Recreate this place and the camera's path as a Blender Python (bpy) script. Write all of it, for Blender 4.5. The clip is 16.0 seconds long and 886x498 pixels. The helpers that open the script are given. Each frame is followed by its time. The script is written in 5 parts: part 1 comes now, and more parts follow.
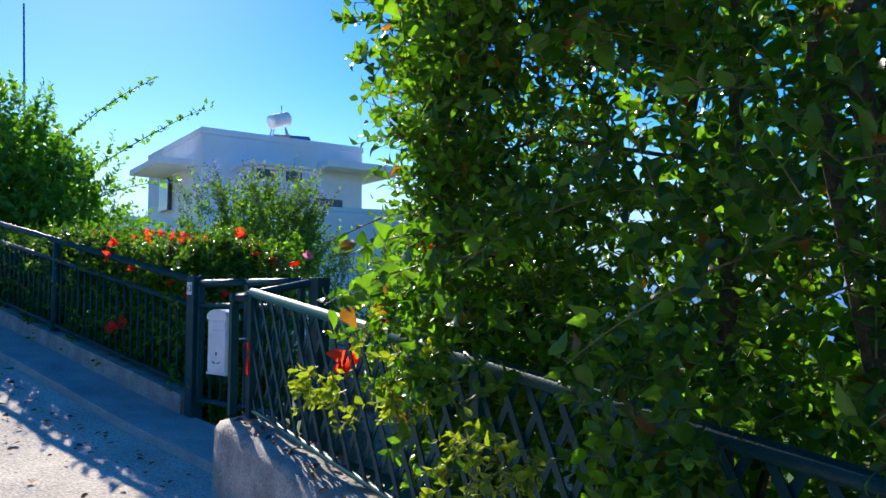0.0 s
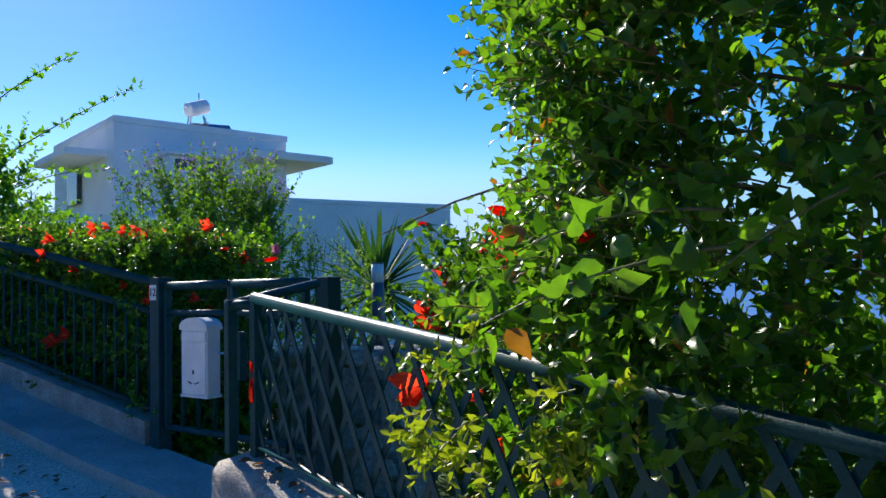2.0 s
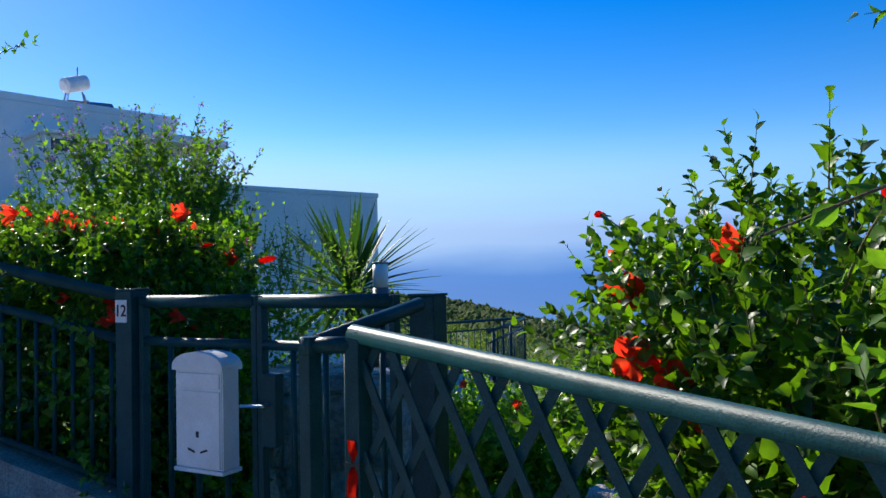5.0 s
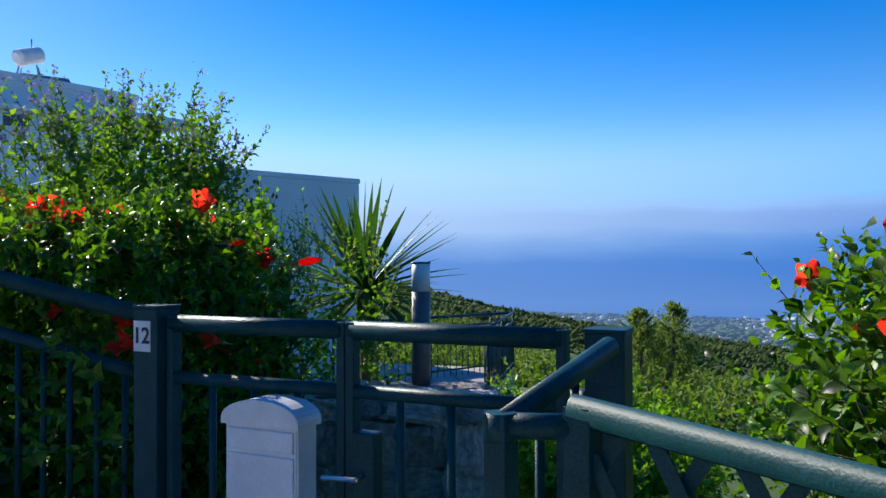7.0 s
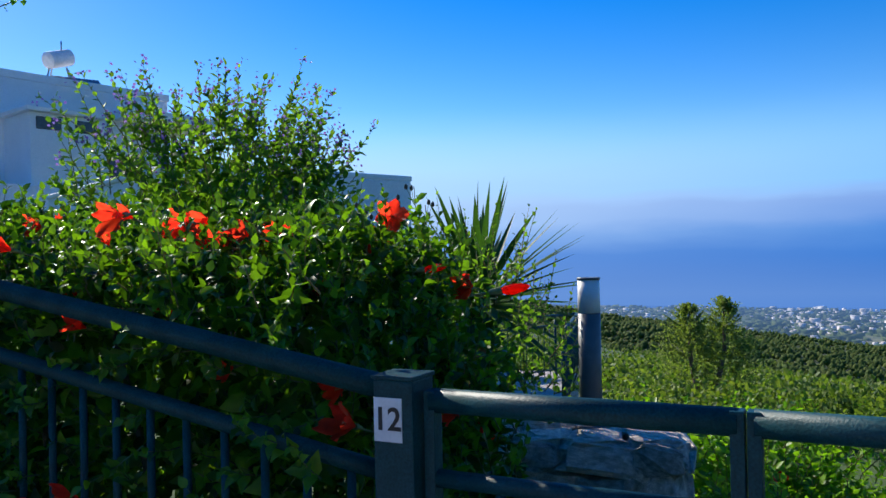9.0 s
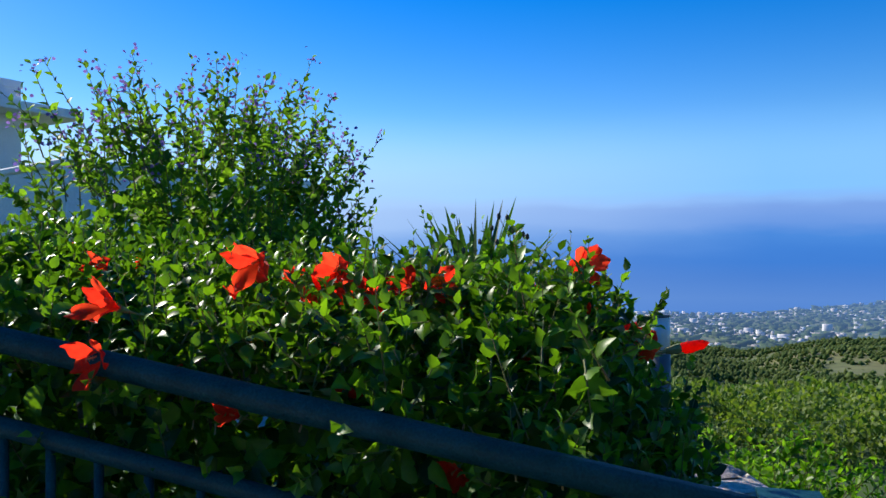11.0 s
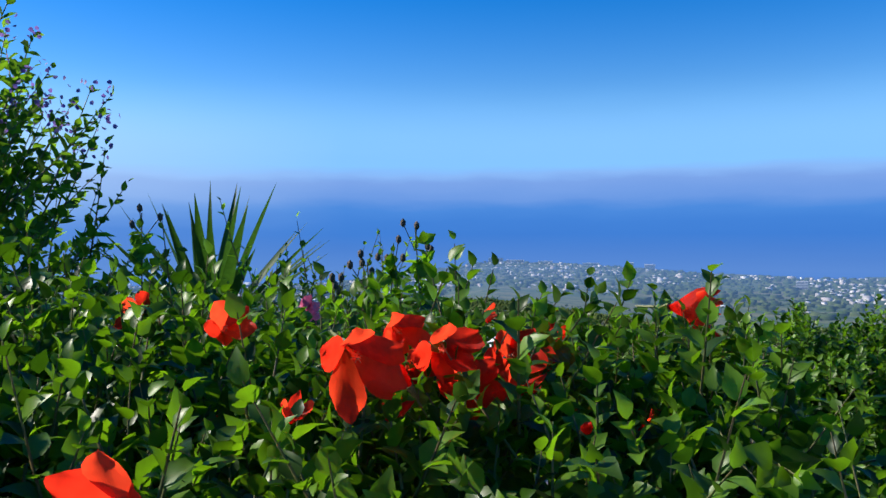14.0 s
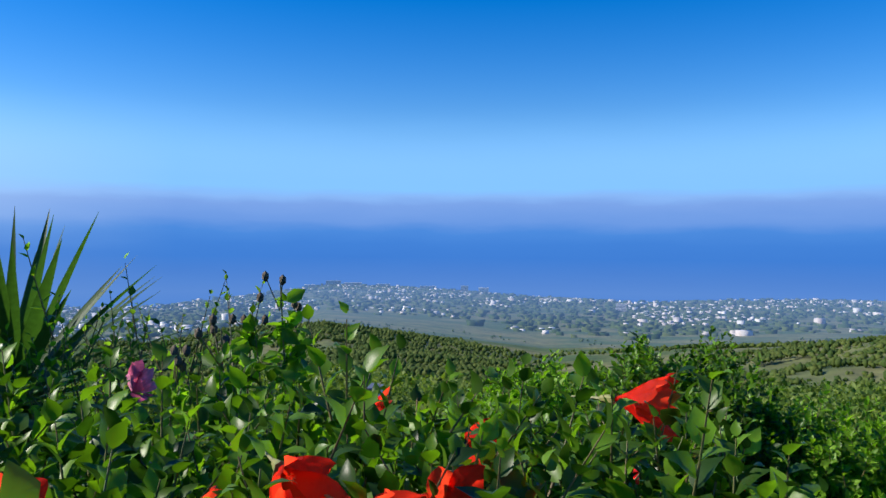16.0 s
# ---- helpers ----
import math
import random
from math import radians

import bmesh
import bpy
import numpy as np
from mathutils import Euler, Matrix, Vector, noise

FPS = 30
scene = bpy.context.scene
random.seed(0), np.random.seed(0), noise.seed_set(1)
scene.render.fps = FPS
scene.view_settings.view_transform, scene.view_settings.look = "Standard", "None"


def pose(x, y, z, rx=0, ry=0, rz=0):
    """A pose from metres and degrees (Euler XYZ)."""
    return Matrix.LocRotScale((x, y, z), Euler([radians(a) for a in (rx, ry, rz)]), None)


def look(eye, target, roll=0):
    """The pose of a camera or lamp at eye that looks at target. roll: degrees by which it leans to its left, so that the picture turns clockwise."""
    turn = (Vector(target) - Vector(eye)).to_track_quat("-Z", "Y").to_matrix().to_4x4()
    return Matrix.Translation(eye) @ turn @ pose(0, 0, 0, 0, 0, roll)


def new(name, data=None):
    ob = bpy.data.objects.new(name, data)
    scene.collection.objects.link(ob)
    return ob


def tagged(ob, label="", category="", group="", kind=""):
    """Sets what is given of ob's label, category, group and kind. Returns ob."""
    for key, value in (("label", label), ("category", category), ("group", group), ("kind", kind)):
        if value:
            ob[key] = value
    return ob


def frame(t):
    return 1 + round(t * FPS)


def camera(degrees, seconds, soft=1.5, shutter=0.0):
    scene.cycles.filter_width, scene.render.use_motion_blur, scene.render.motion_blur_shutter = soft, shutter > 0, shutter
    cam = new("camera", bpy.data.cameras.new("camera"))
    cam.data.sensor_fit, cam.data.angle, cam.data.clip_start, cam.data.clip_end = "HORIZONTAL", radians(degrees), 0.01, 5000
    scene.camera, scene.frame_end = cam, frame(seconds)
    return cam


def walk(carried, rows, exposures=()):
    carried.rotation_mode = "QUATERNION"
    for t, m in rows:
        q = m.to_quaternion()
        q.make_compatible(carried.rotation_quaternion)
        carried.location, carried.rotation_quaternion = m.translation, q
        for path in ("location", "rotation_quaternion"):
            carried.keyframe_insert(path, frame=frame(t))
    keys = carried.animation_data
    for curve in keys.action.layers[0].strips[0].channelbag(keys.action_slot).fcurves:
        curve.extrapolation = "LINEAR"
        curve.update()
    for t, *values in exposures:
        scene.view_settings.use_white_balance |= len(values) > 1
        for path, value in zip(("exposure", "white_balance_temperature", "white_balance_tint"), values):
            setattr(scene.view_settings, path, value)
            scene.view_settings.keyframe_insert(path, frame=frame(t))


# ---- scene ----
cam = camera(59.3, 16.0)
PATH = [
    (0, (0.004, -0.023, 1.357), (0.003, 1.973, 1.479), 0.3),
    (0.5, (-0.115, 0.218, 1.393), (-0.024, 2.212, 1.512), -0.3),
    (1, (-0.234, 0.421, 1.386), (-0.086, 2.412, 1.502), -0.7),
    (1.5, (-0.423, 0.611, 1.414), (-0.234, 2.599, 1.522), -0.8),
    (2, (-0.532, 0.732, 1.405), (-0.325, 2.719, 1.5), -1.2),
    (2.5, (-0.606, 0.958, 1.454), (-0.388, 2.945, 1.531), -1.6),
    (3, (-0.66, 1.143, 1.465), (-0.42, 3.127, 1.535), -1.9),
    (3.5, (-0.815, 1.372, 1.47), (-0.535, 3.351, 1.547), -1.6),
    (4, (-0.964, 1.59, 1.508), (-0.625, 3.56, 1.581), -1.6),
    (4.2, (-1.012, 1.684, 1.509), (-0.645, 3.649, 1.579), -1.6),
    (6.3, (-1.468, 2.601, 1.576), (-0.846, 4.501, 1.636), -0.3),
    (6.5, (-1.473, 2.681, 1.596), (-0.852, 4.582, 1.648), -0.3),
    (7, (-1.516, 2.873, 1.6), (-0.921, 4.782, 1.631), -0.2),
    (7.5, (-1.66, 3.113, 1.636), (-1.101, 5.034, 1.646), -0.3),
    (8, (-1.766, 3.299, 1.642), (-1.228, 5.226, 1.648), -0.6),
    (8.5, (-1.86, 3.525, 1.697), (-1.325, 5.452, 1.708), -0.9),
    (9, (-1.953, 3.68, 1.704), (-1.41, 5.605, 1.722), -1.2),
    (9.5, (-2.125, 3.879, 1.745), (-1.547, 5.794, 1.77), -1.5),
    (9.7, (-2.209, 3.883, 1.764), (-1.615, 5.793, 1.785), -1.0),
    (11.8, (-2.668, 4.708, 1.846), (-1.583, 6.388, 1.858), -0.3),
    (12, (-2.678, 4.784, 1.845), (-1.545, 6.432, 1.852), 0.0),
    (12.5, (-2.679, 4.998, 1.876), (-1.411, 6.545, 1.869), -0.1),
    (13, (-2.682, 5.155, 1.894), (-1.278, 6.579, 1.866), 0.1),
    (13.5, (-2.753, 5.312, 1.914), (-1.216, 6.591, 1.866), 0.1),
    (14, (-2.838, 5.392, 1.96), (-1.186, 6.518, 1.904), -0.3),
    (14.5, (-2.815, 5.436, 1.986), (-1.092, 6.451, 1.937), -0.5),
    (15, (-2.724, 5.511, 2.003), (-0.959, 6.45, 1.971), -0.7),
    (15.5, (-2.634, 5.6, 2.028), (-0.829, 6.46, 2.017), -0.4),
    (16, (-2.608, 5.637, 2.028), (-0.759, 6.399, 2.031), 0.5),
]
walk(cam, [(t, look(eye, target, roll)) for t, eye, target, roll in PATH],
     [(0.0, 0.75), (1.0, 0.6), (2.0, 0.45), (3.5, 0.34), (16.0, 0.34)])

# ---- light ----
SUN_AZ, SUN_EL = 24.0, 32.0          # degrees: left of the first heading, above the horizon
world = bpy.data.worlds.new("world")
scene.world = world
world.use_nodes = True
wn = world.node_tree.nodes
sky = wn.new("ShaderNodeTexSky")
sky.sky_type = "NISHITA"
sky.sun_disc = False
sky.sun_elevation = radians(SUN_EL)
sky.sun_rotation = radians(-SUN_AZ)
sky.altitude = 200
sky.air_density = 1.0
sky.dust_density = 0.12
sky.ozone_density = 2.5
wn["Background"].inputs[1].default_value = 0.130
deep = wn.new("ShaderNodeHueSaturation")          # the clear, deep blue of the day
deep.inputs["Saturation"].default_value = 1.54
deep.inputs["Hue"].default_value = 0.516
world.node_tree.links.new(sky.outputs[0], deep.inputs["Color"])
world.node_tree.links.new(deep.outputs[0], wn["Background"].inputs[0])

sun_data = bpy.data.lights.new("sun", "SUN")
sun_data.energy = 5.0
sun_data.angle = radians(0.6)
sun_data.color = (1.0, 0.93, 0.82)
sun = new("sun", sun_data)
sun_dir = Vector((-math.sin(radians(SUN_AZ)) * math.cos(radians(SUN_EL)), math.cos(radians(SUN_AZ)) * math.cos(radians(SUN_EL)), math.sin(radians(SUN_EL))))
sun.matrix_world = look(sun_dir * 60, (0, 0, 0))


# ---- materials ----
def mat(name, c1, c2=None, rough=0.6, metal=0.0, scale=8.0, fine=60.0, bump=0.2, spread=0.25, spec=0.5, detail=6.0, island=0.0, each=0.0, contrast=(0.35, 0.65)):
    """A painted or mineral surface: two colours mixed by a broad noise, grained by a fine one."""
    m = bpy.data.materials.new(name)
    m.use_nodes = True
    nt = m.node_tree
    bsdf = nt.nodes["Principled BSDF"]
    c2 = c2 or tuple(v * 0.7 for v in c1)
    co = nt.nodes.new("ShaderNodeTexCoord")
    n1 = nt.nodes.new("ShaderNodeTexNoise")
    n1.inputs["Scale"].default_value, n1.inputs["Detail"].default_value = scale, detail
    n2 = nt.nodes.new("ShaderNodeTexNoise")
    n2.inputs["Scale"].default_value, n2.inputs["Detail"].default_value = fine, 4.0
    for n in (n1, n2):
        nt.links.new(co.outputs["Object"], n.inputs["Vector"])
    ramp = nt.nodes.new("ShaderNodeValToRGB")
    ramp.color_ramp.elements[0].position, ramp.color_ramp.elements[1].position = contrast
    ramp.color_ramp.elements[0].color, ramp.color_ramp.elements[1].color = (*c1, 1), (*c2, 1)
    nt.links.new(n1.outputs["Fac"], ramp.inputs["Fac"])
    grain = nt.nodes.new("ShaderNodeMapRange")
    grain.inputs["From Min"].default_value, grain.inputs["From Max"].default_value = 0.3, 0.7
    grain.inputs["To Min"].default_value, grain.inputs["To Max"].default_value = 1 - spread, 1 + spread
    nt.links.new(n2.outputs["Fac"], grain.inputs["Value"])
    mul = nt.nodes.new("ShaderNodeVectorMath")
    mul.operation = "SCALE"
    nt.links.new(ramp.outputs["Color"], mul.inputs[0])
    last = grain.outputs["Result"]
    if island or each:
        src = nt.nodes.new("ShaderNodeNewGeometry").outputs["Random Per Island"] if island else nt.nodes.new("ShaderNodeObjectInfo").outputs["Random"]
        rng = nt.nodes.new("ShaderNodeMapRange")
        amount = island or each
        rng.inputs["To Min"].default_value, rng.inputs["To Max"].default_value = 1 - amount, 1 + amount
        nt.links.new(src, rng.inputs["Value"])
        mm = nt.nodes.new("ShaderNodeMath")
        mm.operation = "MULTIPLY"
        nt.links.new(last, mm.inputs[0])
        nt.links.new(rng.outputs["Result"], mm.inputs[1])
        last = mm.outputs[0]
    nt.links.new(last, mul.inputs["Scale"])
    nt.links.new(mul.outputs["Vector"], bsdf.inputs["Base Color"])
    bsdf.inputs["Roughness"].default_value = rough
    bsdf.inputs["Metallic"].default_value = metal
    bsdf.inputs["Specular IOR Level"].default_value = spec
    if bump:
        b = nt.nodes.new("ShaderNodeBump")
        b.inputs["Strength"].default_value, b.inputs["Distance"].default_value = bump, 0.01
        add = nt.nodes.new("ShaderNodeMath")
        nt.links.new(n1.outputs["Fac"], add.inputs[0])
        nt.links.new(n2.outputs["Fac"], add.inputs[1])
        nt.links.new(add.outputs[0], b.inputs["Height"])
        nt.links.new(b.outputs["Normal"], bsdf.inputs["Normal"])
    return m


def leaf_mat(name, dark, light, glow, rough=0.38, through_part=0.45, hot=None):
    """A leaf or petal: its own tone leaf by leaf, and light that comes through it from behind."""
    m = bpy.data.materials.new(name)
    m.use_nodes = True
    nt = m.node_tree
    bsdf = nt.nodes["Principled BSDF"]
    geo = nt.nodes.new("ShaderNodeNewGeometry")
    ramp = nt.nodes.new("ShaderNodeValToRGB")
    ramp.color_ramp.elements[0].color, ramp.color_ramp.elements[1].color = (*dark, 1), (*light, 1)
    if hot:
        ramp.color_ramp.elements[1].position = 0.97
        e = ramp.color_ramp.elements.new(0.99)
        e.color = (*hot, 1)
    nt.links.new(geo.outputs["Random Per Island"], ramp.inputs["Fac"])
    co = nt.nodes.new("ShaderNodeTexCoord")
    n = nt.nodes.new("ShaderNodeTexNoise")
    n.inputs["Scale"].default_value = 45.0
    nt.links.new(co.outputs["Object"], n.inputs["Vector"])
    mr = nt.nodes.new("ShaderNodeMapRange")
    mr.inputs["To Min"].default_value, mr.inputs["To Max"].default_value = 0.6, 1.4
    nt.links.new(n.outputs["Fac"], mr.inputs["Value"])
    mul = nt.nodes.new("ShaderNodeVectorMath")
    mul.operation = "SCALE"
    nt.links.new(ramp.outputs["Color"], mul.inputs[0])
    nt.links.new(mr.outputs["Result"], mul.inputs["Scale"])
    nt.links.new(mul.outputs["Vector"], bsdf.inputs["Base Color"])
    bsdf.inputs["Roughness"].default_value = rough
    bsdf.inputs["Specular IOR Level"].default_value = 0.32
    tr = nt.nodes.new("ShaderNodeBsdfTranslucent")
    g = nt.nodes.new("ShaderNodeVectorMath")
    g.operation = "MULTIPLY"
    g.inputs[1].default_value = glow
    nt.links.new(mul.outputs["Vector"], g.inputs[0])
    nt.links.new(g.outputs["Vector"], tr.inputs["Color"])
    mix = nt.nodes.new("ShaderNodeMixShader")
    mix.inputs[0].default_value = through_part
    nt.links.new(bsdf.outputs[0], mix.inputs[1])
    nt.links.new(tr.outputs[0], mix.inputs[2])
    nt.links.new(mix.outputs[0], nt.nodes["Material Output"].inputs["Surface"])
    return m


M_PAINT = mat("green_paint", (0.005, 0.044, 0.050), (0.010, 0.062, 0.070), rough=0.46, scale=14, fine=220, bump=0.15, spread=0.3, spec=0.2)
M_WHITE = mat("white_enamel", (0.78, 0.79, 0.80), (0.66, 0.67, 0.68), rough=0.35, scale=9, fine=120, bump=0.05, spread=0.05)
M_DARK = mat("black_plastic", (0.015, 0.015, 0.016), rough=0.5, bump=0.05)
M_STEEL = mat("brushed_steel", (0.55, 0.56, 0.57), (0.45, 0.46, 0.47), rough=0.3, metal=1.0, bump=0.05, spread=0.1)
M_LAMPGREY = mat("grey_powder_coat", (0.13, 0.135, 0.14), (0.10, 0.105, 0.11), rough=0.45, scale=20, fine=300, bump=0.05, spread=0.1)
M_DIFF = mat("opal_diffuser", (0.82, 0.82, 0.80), (0.75, 0.75, 0.74), rough=0.4, bump=0.0, spread=0.03)
M_DIFF.node_tree.nodes["Principled BSDF"].inputs["Subsurface Weight"].default_value = 0.7
M_DIFF.node_tree.nodes["Principled BSDF"].inputs["Subsurface Radius"].default_value = (0.06, 0.06, 0.06)
M_CONC = mat("rough_concrete", (0.42, 0.38, 0.32), (0.26, 0.23, 0.20), rough=0.9, scale=7, fine=90, bump=0.9, spread=0.35)
M_KERB = mat("pale_concrete", (0.46, 0.42, 0.37), (0.33, 0.30, 0.27), rough=0.9, scale=4, fine=80, bump=0.5, spread=0.25)
M_ROAD = mat("worn_road", (0.64, 0.54, 0.42), (0.46, 0.39, 0.31), rough=0.92, scale=1.7, fine=70, bump=0.6, spread=0.4)
M_STONE = mat("field_stone", (0.72, 0.64, 0.55), (0.40, 0.34, 0.28), rough=0.88, scale=7, fine=60, bump=1.0, spread=0.35, each=0.35)
M_MORTAR = mat("mortar", (0.30, 0.28, 0.25), (0.22, 0.20, 0.18), rough=0.95, bump=0.6)
M_RENDER = mat("white_render", (0.82, 0.82, 0.82), (0.74, 0.74, 0.75), rough=0.85, scale=0.7, fine=25, bump=0.1, spread=0.06)
M_TRIM = mat("window_dark", (0.03, 0.035, 0.04), (0.05, 0.055, 0.06), rough=0.15, bump=0.0, spread=0.1)
M_BARK = mat("bark", (0.16, 0.12, 0.08), (0.08, 0.065, 0.045), rough=0.9, scale=18, fine=120, bump=0.6)
M_STEM = mat("green_stem", (0.13, 0.16, 0.05), (0.16, 0.11, 0.05), rough=0.6, scale=15, fine=90, bump=0.1)
M_STAMEN = mat("stamen", (0.75, 0.35, 0.12), (0.6, 0.08, 0.06), rough=0.6, bump=0.0)
M_CALYX = mat("calyx", (0.10, 0.17, 0.04), (0.22, 0.20, 0.07), rough=0.6, bump=0.1)
M_DRYLEAF = leaf_mat("fallen_leaf", (0.14, 0.05, 0.02), (0.34, 0.16, 0.05), (1.2, 1.0, 0.6), rough=0.7, through_part=0.2)

M_HIB = leaf_mat("hibiscus_leaf", (0.008, 0.034, 0.005), (0.135, 0.275, 0.018), (2.2, 2.3, 0.5), rough=0.40, through_part=0.38)
M_TREE = leaf_mat("tree_leaf", (0.022, 0.065, 0.010), (0.120, 0.225, 0.028), (2.4, 2.7, 0.55), rough=0.30, through_part=0.48, hot=(0.20, 0.07, 0.02))
M_YELLOW = leaf_mat("young_leaf", (0.16, 0.24, 0.02), (0.34, 0.40, 0.03), (1.6, 1.6, 0.5))
M_FINE = leaf_mat("duranta_leaf", (0.035, 0.090, 0.014), (0.15, 0.26, 0.035), (2.1, 2.3, 0.6), rough=0.55, through_part=0.52)
M_VINE = leaf_mat("climber_leaf", (0.06, 0.15, 0.02), (0.17, 0.31, 0.04), (2.0, 2.3, 0.5))
M_CITRUS = leaf_mat("garden_shrub_leaf", (0.035, 0.10, 0.008), (0.21, 0.38, 0.03), (2.0, 2.2, 0.5), through_part=0.48)
M_YUCCA = leaf_mat("yucca_blade", (0.018, 0.055, 0.012), (0.060, 0.12, 0.030), (1.6, 2.0, 0.6), rough=0.5, through_part=0.30)
M_PINE = leaf_mat("conifer_needle", (0.09, 0.14, 0.035), (0.24, 0.30, 0.08), (1.4, 1.5, 0.6), rough=0.6, through_part=0.5)
M_RED = leaf_mat("red_petal", (0.85, 0.016, 0.008), (0.98, 0.05, 0.018), (1.15, 1.8, 1.5), rough=0.5, through_part=0.74)
M_PURPLE = leaf_mat("violet_petal", (0.16, 0.10, 0.34), (0.30, 0.20, 0.52), (1.3, 1.2, 1.3), rough=0.6)
M_PINK = leaf_mat("pink_petal", (0.72, 0.10, 0.22), (0.85, 0.35, 0.45), (1.1, 1.1, 1.1), rough=0.6)
M_FOREST = leaf_mat("forest", (0.055, 0.112, 0.020), (0.150, 0.195, 0.044), (1.6, 1.6, 0.7), rough=0.8, through_part=0.45)


# ---- mesh helpers ----
def part(name, bm, material, parent=None, label=""):
    me = bpy.data.meshes.new(name)
    bm.to_mesh(me)
    bm.free()
    me.materials.append(material)
    ob = new(name, me)
    if parent:
        ob.parent = parent
    if label:
        ob["label"] = label
    return ob


def thing(name, at, label, category, group="", kind=""):
    ob = new(name)
    ob.empty_display_size = 0.1
    ob.location = at
    bpy.context.view_layer.update()
    return tagged(ob, label, category, group, kind)


def add_box(bm, size, m=None, bevel=0.0):
    r = bmesh.ops.create_cube(bm, size=1.0)
    bmesh.ops.scale(bm, vec=size, verts=r["verts"])
    if bevel:
        es = list({e for v in r["verts"] for e in v.link_edges})
        rb = bmesh.ops.bevel(bm, geom=es, offset=bevel, segments=2, affect="EDGES", profile=0.6)
        vs = list({v for f in rb["faces"] for v in f.verts} | {v for v in r["verts"] if v.is_valid})
    else:
        vs = r["verts"]
    if m is not None:
        bmesh.ops.transform(bm, matrix=m, verts=vs)
    return vs


def box(size, m=None, bevel=0.0):
    bm = bmesh.new()
    add_box(bm, size, m, bevel)
    return bm


def add_tube(bm, a, b, r, seg=12, r2=None):
    a, b = Vector(a), Vector(b)
    d = b - a
    m = Matrix.Translation((a + b) / 2) @ d.to_track_quat("Z", "Y").to_matrix().to_4x4()
    return bmesh.ops.create_cone(bm, cap_ends=True, segments=seg, radius1=r, radius2=r if r2 is None else r2, depth=d.length, matrix=m)["verts"]


def tube(a, b, r, seg=12, r2=None):
    bm = bmesh.new()
    add_tube(bm, a, b, r, seg, r2)
    for f in bm.faces:
        f.smooth = len(f.verts) == 4
    return bm


def mesh_arrays(name, verts, faces4=None, faces3=None, material=None, parent=None, smooth=False):
    """A mesh from whole arrays of vertices and faces."""
    me = bpy.data.meshes.new(name)
    f4 = np.zeros((0, 4), int) if faces4 is None else np.asarray(faces4)
    f3 = np.zeros((0, 3), int) if faces3 is None else np.asarray(faces3)
    loops = np.concatenate([f4.ravel(), f3.ravel()]).astype(np.int32)
    tot = np.concatenate([np.full(len(f4), 4), np.full(len(f3), 3)]).astype(np.int32)
    start = np.concatenate([[0], np.cumsum(tot)[:-1]]).astype(np.int32)
    me.vertices.add(len(verts))
    me.vertices.foreach_set("co", np.asarray(verts, np.float32).ravel())
    me.loops.add(len(loops))
    me.loops.foreach_set("vertex_index", loops)
    me.polygons.add(len(tot))
    me.polygons.foreach_set("loop_start", start)
    me.polygons.foreach_set("loop_total", tot)
    if smooth:
        me.polygons.foreach_set("use_smooth", np.ones(len(tot), bool))
    me.update(calc_edges=True)
    me.validate()
    if material:
        me.materials.append(material)
    ob = new(name, me)
    if parent:
        ob.parent = parent
    return ob


def unit(a):
    return a / np.maximum(np.linalg.norm(a, axis=-1, keepdims=True), 1e-9)


LEAF_U = np.array([0.0, 0.22, 0.58, 1.0, 0.58, 0.22])
LEAF_V = np.array([0.0, 0.72, 0.82, 0.0, -0.82, -0.72])
LEAF_W = np.array([0.0, 0.10, 0.06, -0.12, 0.06, 0.10])
LEAF_F = np.array([[0, 3, 2, 1], [0, 5, 4, 3]])


# a finer leaf: midrib, two folded halves with a toothed edge, a drooping tip
FINE_U = np.array([0.0, 0.34, 0.68, 1.0, 0.14, 0.40, 0.70, 0.14, 0.40, 0.70])
FINE_V = np.array([0.0, 0.0, 0.0, 0.0, 0.62, 0.92, 0.52, -0.62, -0.92, -0.52])
FINE_W = np.array([0.0, 0.03, 0.0, -0.15, 0.09, 0.15, 0.05, 0.09, 0.12, 0.07])
FINE_Q = np.array([[0, 1, 5, 4], [1, 2, 6, 5], [1, 0, 7, 8], [2, 1, 8, 9]])
FINE_T = np.array([[2, 3, 6], [3, 2, 9]])


def leaves(name, P, A, N, L, ratio, material, parent, fine=False):
    """One mesh of many folded, pointed leaves: foot P, axis A, upper side N, length L, half width ratio * L."""
    A = unit(A)
    N = unit(N - (N * A).sum(1, keepdims=True) * A)
    B = np.cross(A, N)
    n = len(P)
    L = np.broadcast_to(np.asarray(L, float), (n,))[:, None, None]
    u, v, w = (FINE_U, FINE_V, FINE_W) if fine else (LEAF_U, LEAF_V, LEAF_W)
    V = P[:, None, :] + L * (u[None, :, None] * A[:, None, :] + ratio * v[None, :, None] * B[:, None, :] + w[None, :, None] * N[:, None, :])
    step = np.arange(n)[:, None, None]
    if fine:
        return mesh_arrays(name, V.reshape(-1, 3), (FINE_Q[None] + 10 * step).reshape(-1, 4), (FINE_T[None] + 10 * step).reshape(-1, 3), material, parent)
    return mesh_arrays(name, V.reshape(-1, 3), (LEAF_F[None] + 6 * step).reshape(-1, 4), None, material, parent)


